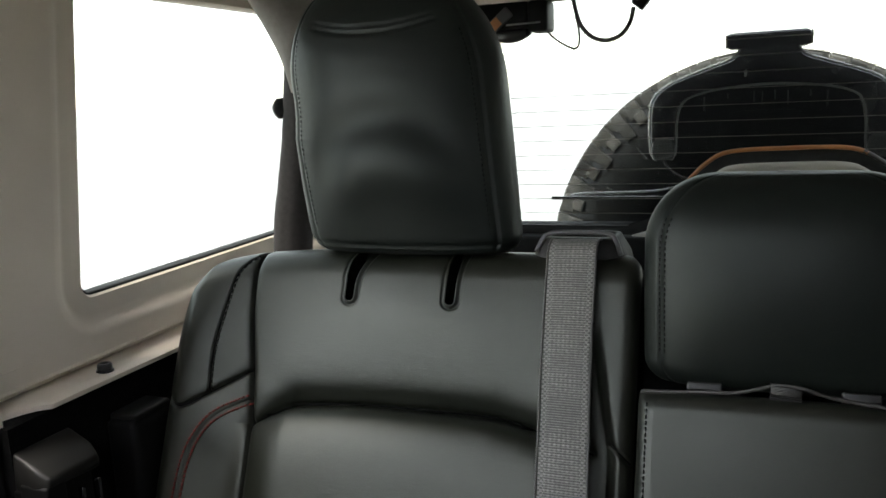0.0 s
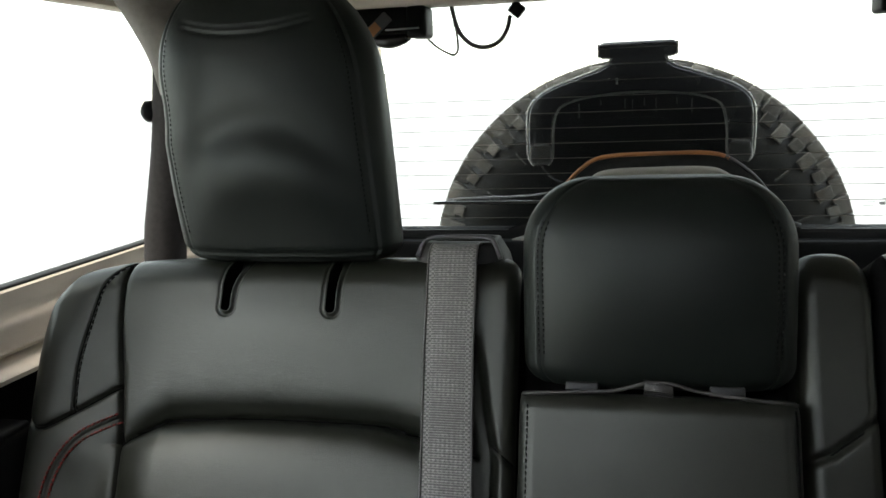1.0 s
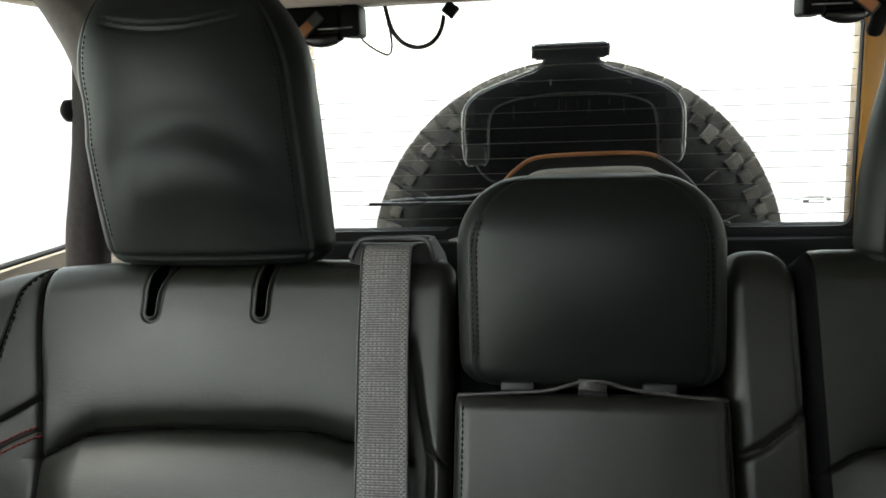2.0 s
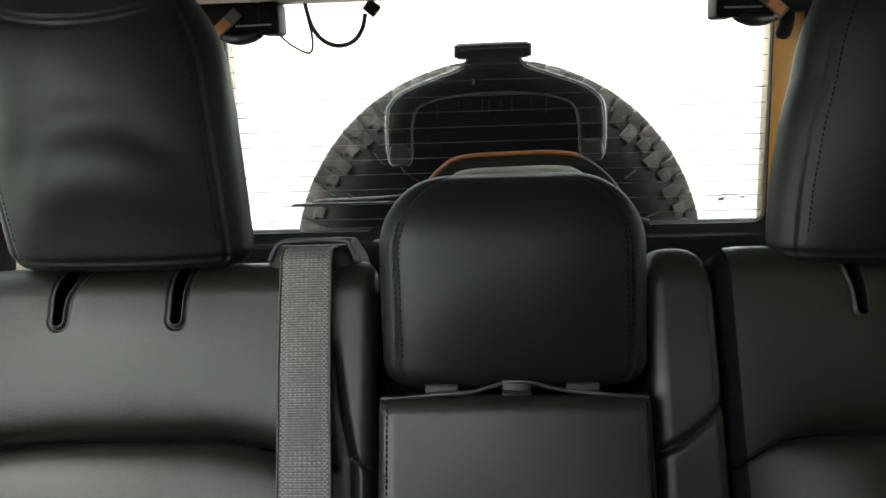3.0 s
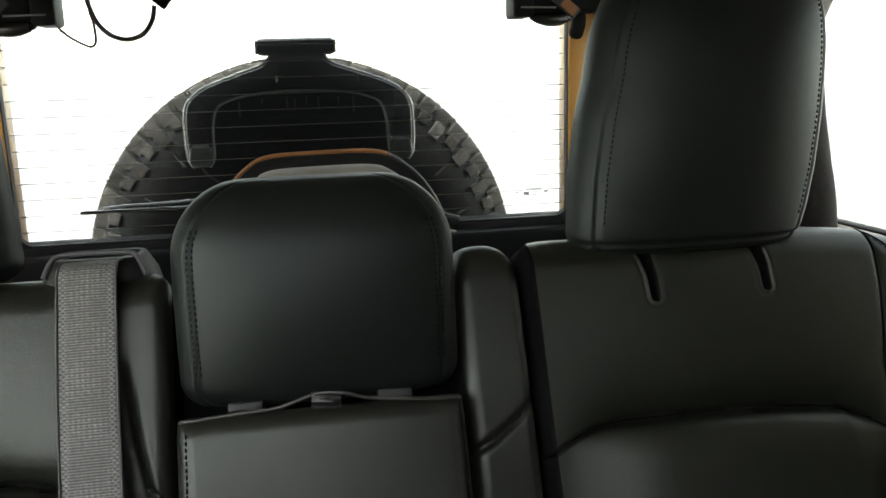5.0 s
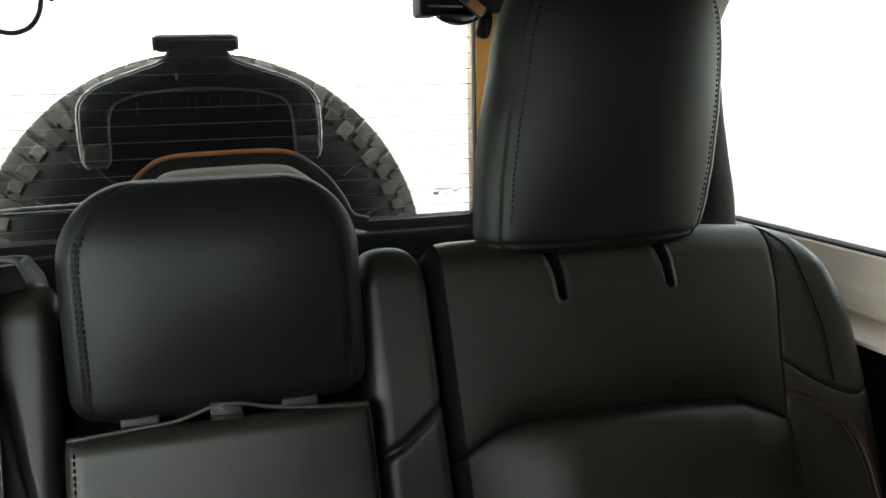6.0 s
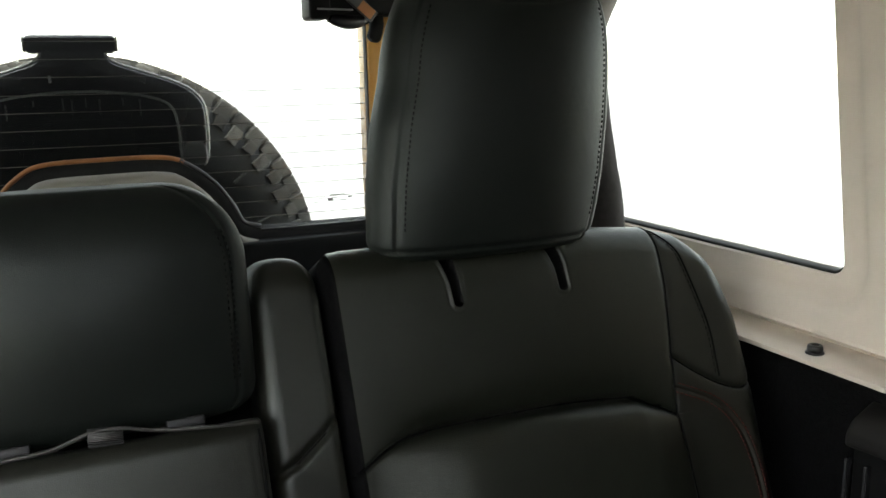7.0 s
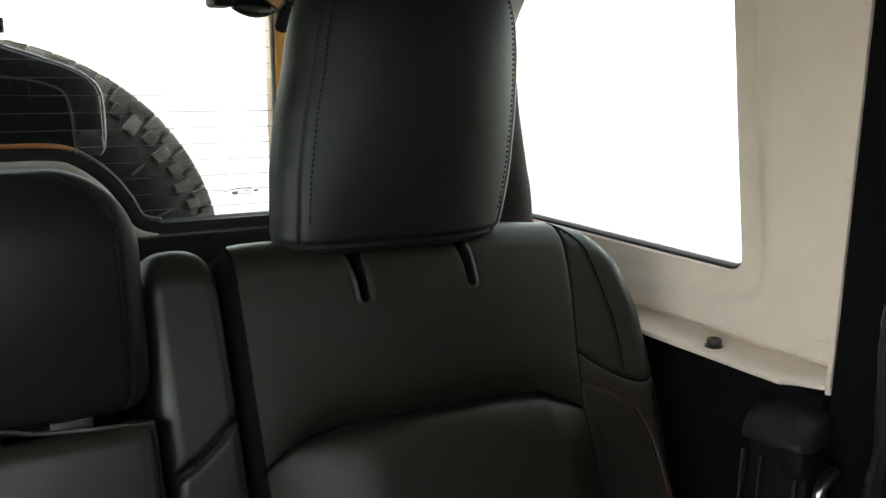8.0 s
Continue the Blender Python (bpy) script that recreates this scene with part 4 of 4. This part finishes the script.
# ---- padded sport bars, bolts and lower fittings at both sides ----
for side in (-1, 1):
    bar = thing("roll_bar", (side * .60, .20, FLOOR), "charcoal padded roll bar beside the window", "roll bar", "roll bars")
    leg = smooth_line([(side * .612, .215, FLOOR), (side * .607, .215, 1.10), (side * .602, .22, 1.243), (side * .589, .22, 1.312), (side * .570, .21, 1.375), (side * .552, .195, 1.44),
                       (side * .545, .19, 1.47)], 8)
    part("padding", tube([(p[0] + side * .003, p[1], p[2]) for p in leg], .0265, 18), PADDING, bar)
    up = smooth_line([(side * .533, .19, 1.44), (side * .545, .19, 1.485), (side * .566, .188, 1.53), (side * .592, .185, 1.575), (side * .640, .18, 1.655)], 8)
    part("upper_cover", tube(up, .0345, 20), BAR_COVER, bar, "taupe moulded bar cover")
    if side < 0:
        part("knob", tube([(side * .575, .195, 1.414), (side * .588, .193, 1.415), (side * .594, .192, 1.415), (side * .598, .192, 1.415)], [.009, .0135, .013, .008], 14), PLASTIC, bar, "round black plastic knob")
    # bolt on the ledge
    bx, by, bz = side * (.649 if side > 0 else .655), -.083 if side > 0 else -.090, 1.1462 + (LEFT_RISE if side < 0 else 0.0)
    bolt = thing("bolt", (bx, by, bz), "dark cap bolt screwed through the pale ledge", "bolt", "ledge bolts")
    ring = lambda r, z, n=24, hexa=0: [(bx + r * math.cos(2 * math.pi * k / n), by + r * math.sin(2 * math.pi * k / n), bz + z) for k in range(n)]
    part("washer", loft([ring(.0090, -.0005), ring(.0090, .0010), ring(.0082, .0015)], True, True), DARK_STEEL, bolt)
    part("head", loft([ring(.0077, .0013), ring(.0074, .0072), ring(.0063, .0084), ring(.0040, .0084), ring(.0037, .005)], True, True), DARK_STEEL, bolt)
    # lower fittings
    fit_a = thing("belt_anchor_cover", (side * .64, -.19, 1.0), "black plastic anchor cover on the side lining", "cover", "anchor covers")
    cover = loft([[(side * x, y, z) for x, y, z in q] for q in (
        ((.651, -.150, 1.122), (.651, -.218, 1.123), (.651, -.220, 1.085), (.651, -.150, 1.080)),
        ((.622, -.152, 1.109), (.620, -.222, 1.112), (.619, -.225, 1.092), (.621, -.153, 1.084)),
        ((.609, -.157, 1.099), (.606, -.219, 1.104), (.606, -.221, 1.094), (.608, -.158, 1.088)))], True, True)
    bm = bmesh.new()
    vs = [bm.verts.new(v) for v in cover[0]]
    for f in cover[1]:
        bm.faces.new([vs[i] for i in f])
    bmesh.ops.bevel(bm, geom=bm.edges[:], offset=.004, segments=3, profile=.5, affect="EDGES")
    part("cover", bm, SATIN_PLASTIC, fit_a)
    part("nose", box(*sorted((side * .607, side * .640)), -.224, -.201, 1.070, 1.096, .003), PLASTIC, fit_a)
    part("base", box(*sorted((side * .618, side * .651)), -.222, -.160, FLOOR, 1.088, .003), PLASTIC, fit_a)
    for y in (-.158, -.178, -.215):
        part("rib", box(*sorted((side * .612, side * .620)), y - .002, y + .002, .90, 1.075, .001), GLOSS_PLASTIC, fit_a)
    part("striker", tube(smooth_line([(side * .645, -.230, 1.020), (side * .626, -.234, 1.025), (side * .618, -.237, 1.046), (side * .620, -.235, 1.066), (side * .645, -.230, 1.075)], 5), .0055, 12), STEEL, fit_a, "bright steel loop")
    part("screw", tube([(side * .652, -.214, 1.083), (side * .636, -.216, 1.085)], [.0035, .003], 10), STEEL, fit_a, "steel screw")
    if side < 0:
        latch = thing("seat_latch_cover", (side * .63, -.075, 1.0), "black moulded latch cover beside the backrest", "cover")
        part("cover", box(-.652, -.612, -.105, -.035, 1.0, 1.108, .008), PLASTIC, latch)
        part("cap", box(-.650, -.616, -.098, -.042, 1.106, 1.113, .003), SATIN_PLASTIC, latch)


# ---- rear gate: lining, hump, hinges, cables ----
gate = thing("tailgate_top", (0, .79, 1.0), "black tailgate top lining with wiper motor hump", "tailgate")
part("ledge", box(-.53, .53, .735, .7735, 1.085, 1.153, .006), PLASTIC, gate)
part("inner_frame", box(-.53, .53, .7735, .84, 1.085, 1.166, .004), RUBBER, gate)


def hump_line(grow, y):
    """The outline of the motor hump over the window's lower edge."""
    pts = [(-.235, 1.166), (-.190, 1.182), (-.150, 1.218), (-.122, 1.248), (-.096, 1.274), (-.060, 1.292), (.03, 1.296), (.118, 1.295), (.156, 1.282), (.195, 1.250), (.222, 1.212),
           (.240, 1.178), (.272, 1.166)]
    line = smooth_line([(x, y, z) for x, z in pts], 5)
    out = []
    for i, p in enumerate(line):
        a, b = line[max(0, i - 1)], line[min(len(line) - 1, i + 1)]
        t = (b - a) / np.linalg.norm(b - a)
        nrm = np.array([-t[2], 0, t[0]])
        out.append(p + nrm * grow)
    return out


def closed_hump(grow, y):
    top = hump_line(grow, y)
    return top + [np.array([top[-1][0], y, 1.12]), np.array([top[0][0], y, 1.12])]


def hump_ring(g0, g1, y0, y1):
    a, b = hump_line(g0, y0), hump_line(g1, y1)
    return loft([a, b, hump_line(g1, y1 + .012), hump_line(g0, y0 + .012)], closed=False)


part("hump", loft([closed_hump(-.030, .752), closed_hump(-.022, .745), closed_hump(-.015, .752), closed_hump(-.013, .790)], True, False), COVER_GREY, gate, "mid grey plastic wiper motor cover")
part("hump_seal", hump_ring(.004, -.016, .774, .764), RUBBER, gate, "black rubber rim")
edge = [p for p in hump_line(.0075, .782) if p[0] < .157 and p[2] > 1.20]
part("painted_edge", tube(edge, .0037, 8), COPPER, gate, "orange painted edge")
wire = [p for p in hump_line(.0075, .782) if p[0] >= .145 and p[2] > 1.172]
part("grey_edge", tube(wire, .0037, 8), GREY_PLASTIC, gate)

for side in (-1, 1):
    structure("frame_left" if side < 0 else "frame_right", box(*sorted((side * .4795, side * .5295)), .7715, .83, 1.165, 1.622, .004), ORANGE,
                     "orange painted pillar beside the rear window", "frame", True)

for side in (-1, 1):
    h = thing("window_hinge", (side * .43, .74, 1.53), "black window hinge housing with orange mark", "hinge", "window hinges")
    part("housing", box(*sorted((side * .392, side * .520)), .700, .758, 1.528, 1.574, .008), PLASTIC, h)
    part("end_cap", box(*sorted((side * .360, side * .396)), .698, .760, 1.520, 1.574, .007), PLASTIC, h)
    belly = [(side * (.395 + .075 * k / 12), .722, 1.524 - .006 * math.sin(math.pi * k / 12)) for k in range(13)]
    part("belly", tube(belly, [.004 + .009 * math.sin(math.pi * (k + 1) / 14) for k in range(13)], 12), GLOSS_PLASTIC, h)
    m = Matrix.Translation((side * .448, .697, 1.541)) @ pose(0, 0, 0, 0, side * 40, 0)
    part("link", moved(box(-.028, .028, -.004, .004, -.010, .010, .002), m), GREY_PLASTIC, h, "grey hinge link")
    m = Matrix.Translation((side * .455, .693, 1.535)) @ pose(0, 0, 0, 0, side * 40, 0)
    part("painted_mark", moved(box(-.014, .014, -.0015, .0015, -.0085, .0085, .001), m), COPPER, h, "orange painted patch")
    part("rod", tube([(side * .372, .696, 1.536), (side * .432, .695, 1.535)], .0015, 8), STEEL, h)
    part("strut_end", tube(smooth_line([(side * .482, .735, 1.545), (side * .485, .733, 1.515), (side * .479, .732, 1.492), (side * .477, .732, 1.485)], 4), [.013] * 9 + [.011, .010, .008, .005], 12), PLASTIC, h)

cable = thing("cable", (-.27, .74, 1.50), "black looped cable with square plug hanging from the header", "cable")
loop = smooth_line([(-.331, .745, 1.60), (-.328, .745, 1.570), (-.318, .745, 1.535), (-.298, .742, 1.512), (-.272, .742, 1.504), (-.247, .742, 1.512), (-.232, .744, 1.532), (-.226, .745, 1.556)], 8)
hang = lambda pts: [(p[0] + .006, p[1], p[2] - .004) for p in pts]
part("lead", tube(hang(loop), .0040, 10), CABLE, cable)
plug_m = Matrix.Translation((-.209, .745, 1.560)) @ pose(0, 0, 0, 0, 40, 0)
part("plug", moved(box(-.012, .012, -.009, .009, -.010, .013, .003), plug_m), PLASTIC, cable, "black square plug")
thin = smooth_line([(-.379, .74, 1.530), (-.362, .742, 1.512), (-.340, .742, 1.498), (-.327, .742, 1.494), (-.320, .743, 1.503), (-.321, .744, 1.528), (-.326, .745, 1.55)], 6)
part("thin_wire", tube(hang(thin), .0022, 6), CABLE, cable)

lead = thing("lamp_lead", (-.15, .84, 1.24), "thin grey lamp lead looping outside the rear window", "cable")
part("lead", tube(smooth_line([(-.186, .88, 1.286), (-.176, .87, 1.268), (-.156, .86, 1.252), (-.136, .85, 1.246), (-.118, .83, 1.252), (-.098, .81, 1.272)], 6), .0022, 8), GREY_PLASTIC, lead)

# marks on the pane
mark = thing("glass_mark", (.405, GLASS_Y - .003, 1.21), "faint grey maker's marks printed on the pane", "mark")
for x, z, w, hgt in ((.385, 1.214, .012, .0016), (.380, 1.207, .018, .0012), (.402, 1.211, .010, .0060), (.416, 1.219, .030, .0016), (.418, 1.2135, .026, .0014), (.416, 1.2085, .034, .0014), (.440, 1.2135, .008, .004)):
    part("bar", box(x - w / 2, x + w / 2, GLASS_Y - .0016, GLASS_Y - .0006, z - hgt * .4, z + hgt * .4), MARK, mark, "", False)

# ---- outside: wiper, brake lamp bracket, spare wheel ----
wiper = thing("rear_wiper", (-.2, .82, 1.22), "black rear wiper with steel arm resting outside", "wiper")
part("blade", box(-.385, -.12, .806, .813, 1.2125, 1.217, .001), RUBBER, wiper)
part("arm", tube(smooth_line([(-.350, .822, 1.2195), (-.32, .824, 1.2225), (-.19, .828, 1.2265), (-.13, .832, 1.243), (-.06, .835, 1.27)], 6), .0034, 8, flat=.6), WIPER_LIT, wiper, "grey steel arm")
# Bright strip puts the highlight on top of the blade.
part("spine", box(-.385, -.13, .804, .809, 1.2172, 1.2190, .0004), WIPER_LIT, wiper, "pale strip for the blade's highlight")
part("clip", box(-.312, -.275, .812, .824, 1.2135, 1.222, .002), PLASTIC, wiper)

KB = .960
at_k = lambda geo: ([(x * KB, y - .07, 1.419 + (z - 1.419) * KB) for x, y, z in geo[0]], geo[1])


lamp = thing("brake_lamp", (0, .97, 1.0), "black high brake lamp on arched bracket over spare wheel", "brake lamp")


part("lamp_housing", at_k(box(-.0770, .0735, .945, .985, 1.477, 1.5085, .0115)), GLOSS_PLASTIC, lamp)

for s in (-1, 1):
    part("end_cap", at_k(box(*sorted((s * .0720 - .0018, s * .0762 - .0018)), .9475, .9825, 1.4800, 1.5055, .0019)), CAP_GLINT, lamp, "pale grey lamp end")


# the bracket's broad arch: outer and inner outline
outer_l = [(-.205, 1.272), (-.215, 1.288), (-.217, 1.345), (-.213, 1.385), (-.195, 1.408), (-.165, 1.425), (-.10, 1.448), (-.066, 1.460), (-.052, 1.474), (-.047, 1.490)]
outer_r = [(-x, z) for x, z in outer_l[::-1]]
outer = smooth_line([(x, 0, z) for x, z in outer_l], 5) + smooth_line([(x, 0, z) for x, z in outer_r], 5)
inner_pts = [(-.178, 1.272), (-.168, 1.288), (-.166, 1.345), (-.158, 1.378), (-.140, 1.393), (-.10, 1.404), (-.04, 1.410), (0, 1.411), (.04, 1.410), (.10, 1.404), (.140, 1.393), (.158, 1.378),
             (.166, 1.345), (.168, 1.288), (.178, 1.272)]
inner_line = smooth_line([(x, 0, z) for x, z in inner_pts], 5)


def resample(line, n):
    p = np.array(line)
    s = np.concatenate([[0], np.cumsum(np.linalg.norm(np.diff(p, axis=0), axis=1))])
    q = np.linspace(0, s[-1], n)
    return np.stack([np.interp(q, s, p[:, i]) for i in range(3)], 1)


A, B = resample(outer, 90), resample(inner_line, 90)
sec = []
for k, (kk, yy) in enumerate(((0.0, .965), (.0, .955), (.06, .948), (.12, .946), (.88, .946), (.94, .948), (1, .955), (1, .965), (1, .985), (0, .985))):
    sec.append([(p[0] + (q[0] - p[0]) * kk, yy, p[2] + (q[2] - p[2]) * kk) for p, q in zip(A, B)])
rows = [[sec[j][i] for j in range(len(sec))] for i in range(90)]
part("bracket", at_k(loft(rows, True, True)), GLOSS_PLASTIC, lamp)
# Thin pale beads draw the highlight along the bracket's gloss edges.
for half in (A[:45], A[45:]):
    part("rim_glint", at_k(tube([(p[0], .956, p[2]) for p in half], .0040, 10)), CAP_GLINT, lamp)
part("inner_glint", at_k(tube([(p[0], .952, p[2]) for p in B], .0026, 8)), CAP_GLINT, lamp)
for s in (-1, 1):
    # clip over the end of the arm: flush above, bulging out and rounded under
    slices = [[(s * x, y, z) for x, y in ((.1690 + t, .9490), (.1705 + t, front + .001), (.1750 + t, front), (.2080 - t, front), (.2120 - t, front + .001), (.2145 - t, .9490))]
              for z, front, t in ((1.316, .9461, .003), (1.306, .9445, .0015), (1.295, .9415, .0), (1.287, .9395, .0), (1.280, .9392, .001), (1.275, .9410, .004), (1.2725, .9450, .008))]
    part("steel_clip", at_k(loft(slices, True, True)), CLIP_GREY, lamp, "dull grey bracket clip")
# Added plate; darkens the inside of the arch where only shade lies.
part("shade_plate", prism([(x, .917, z) for x, z in ((-.163, 1.05), (-.163, 1.36), (-.148, 1.402), (-.10, 1.420), (.10, 1.420), (.148, 1.402), (.163, 1.36), (.163, 1.05))], (0, .005, 0)), TYRE, lamp, "matt black plate added for the shade inside the arch", False)
part("drain", at_k(box(-.043, -.0385, .9435, .9465, 1.427, 1.440, .001)), CLIP_WHITE, lamp)

# Small bars stand for pale bits of the wheel inside the arch.
for x, z0, z1 in ((-.112, 1.366, 1.392), (-.070, 1.388, 1.398), (-.024, 1.380, 1.400), (-.010, 1.372, 1.398), (.012, 1.384, 1.400), (.034, 1.372, 1.398), (.072, 1.386, 1.399), (.100, 1.368, 1.396)):
    part("rib", box(x - .0014, x + .0014, .911, .9168, z0, z1, .0005), CLIP_GREY, lamp, "grey bar for the wheel's lug ends")

TY, TZ, TR = 1.06, 1.046, .412
KR, DY = 1.019, .05
spare = thing("spare_wheel", (0, TY + .12, TZ - TR), "spare wheel with chunky black off-road tyre", "spare wheel")
# casing: revolved section (radius, y)
sect = [(.225, .95 - .06), (.235, .905), (.262, .892), (.300, .893), (.335, .900), (.365, .913), (.388, .932), (.400, .955), (.4165, .985), (.4175, 1.0), (.4178, 1.06), (.4165, 1.10), (.400, 1.15), (.36, 1.175), (.30, 1.18), (.235, 1.165)]
NSEG = 96
def turned(section):
    return [[(r * KR * math.cos(2 * math.pi * k / NSEG), y + DY, TZ + r * KR * math.sin(2 * math.pi * k / NSEG)) for k in range(NSEG)] for r, y in section]


casing = part("casing", loft(turned(sect)), TYRE, spare)
rim_sect = [(.238, .905), (.228, .90), (.222, .91), (.215, .95), (.205, 1.0), (.19, 1.03), (.06, 1.03)]
part("rim", loft(turned(rim_sect), False, True), WHEEL, spare, "dark painted wheel")
# tread: shared block meshes set round the casing
base = ORIGIN[spare.name]


def lug(name, r0, r1, y0, y1, wide, skew=0.0, lean=0.0, taper=.94, mat=None):
    """A rubber lug at the top of the wheel: radius, reach along the axle, width round it; its front face leans back towards the crown."""
    v = []
    for r, tp, back in ((r0, 1.0, 0.0), (r1, taper, lean)):
        for y, s in ((y0 + back, -1), (y1, 1)):
            for sx in (-1, 1):
                v.append((sx * wide / 2 * tp + skew * s, y, r * KR))
    bm = bmesh.new()
    vs = [bm.verts.new(p) for p in v]
    for f in ((0, 1, 3, 2), (4, 6, 7, 5), (0, 4, 5, 1), (2, 3, 7, 6), (0, 2, 6, 4), (1, 5, 7, 3)):
        bm.faces.new([vs[i] for i in f])
    bmesh.ops.recalc_face_normals(bm, faces=bm.faces[:])
    bmesh.ops.bevel(bm, geom=[e for e in bm.edges if all(p.co.y < (y0 + y1) / 2 for p in e.verts)], offset=.0016, segments=1, affect="EDGES")
    bm.verts.index_update()
    me = mesh_of(name, [tuple(p.co) for p in bm.verts], [[p.index for p in f.verts] for f in bm.faces], mat or TREAD_LIT, False)
    bm.free()
    return me


def lugs(name, mesh, count, offset, y):
    for k in range(count):
        a = 2 * math.pi * (k + offset) / count
        ob = new(name, mesh)
        ob.parent = spare
        ob.matrix_basis = Matrix.Translation((-base[0], y + DY - base[1], TZ - base[2])) @ Matrix.Rotation(a, 4, "Y")


N = 66
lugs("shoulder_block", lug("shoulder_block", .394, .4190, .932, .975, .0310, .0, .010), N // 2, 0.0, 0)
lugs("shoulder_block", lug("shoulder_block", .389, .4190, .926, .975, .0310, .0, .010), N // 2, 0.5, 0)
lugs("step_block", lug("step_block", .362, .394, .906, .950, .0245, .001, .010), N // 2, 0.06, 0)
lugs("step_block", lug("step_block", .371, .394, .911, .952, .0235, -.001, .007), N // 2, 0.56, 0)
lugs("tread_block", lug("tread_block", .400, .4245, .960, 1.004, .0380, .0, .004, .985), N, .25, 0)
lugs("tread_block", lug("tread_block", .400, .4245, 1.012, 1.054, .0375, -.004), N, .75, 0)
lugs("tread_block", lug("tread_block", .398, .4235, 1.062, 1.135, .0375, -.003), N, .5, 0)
lugs("sidewall_lug", lug("sidewall_lug", .312, .342, .890, .905, .0050, .0, .006, .8, LUG_LIT), N // 3, 0.3, 0)
part("mount", box(-.09, .09, .838, 1.09, TZ - .09, TZ + .09, .01), DARK_STEEL, spare, "black steel carrier bolted to the tailgate")
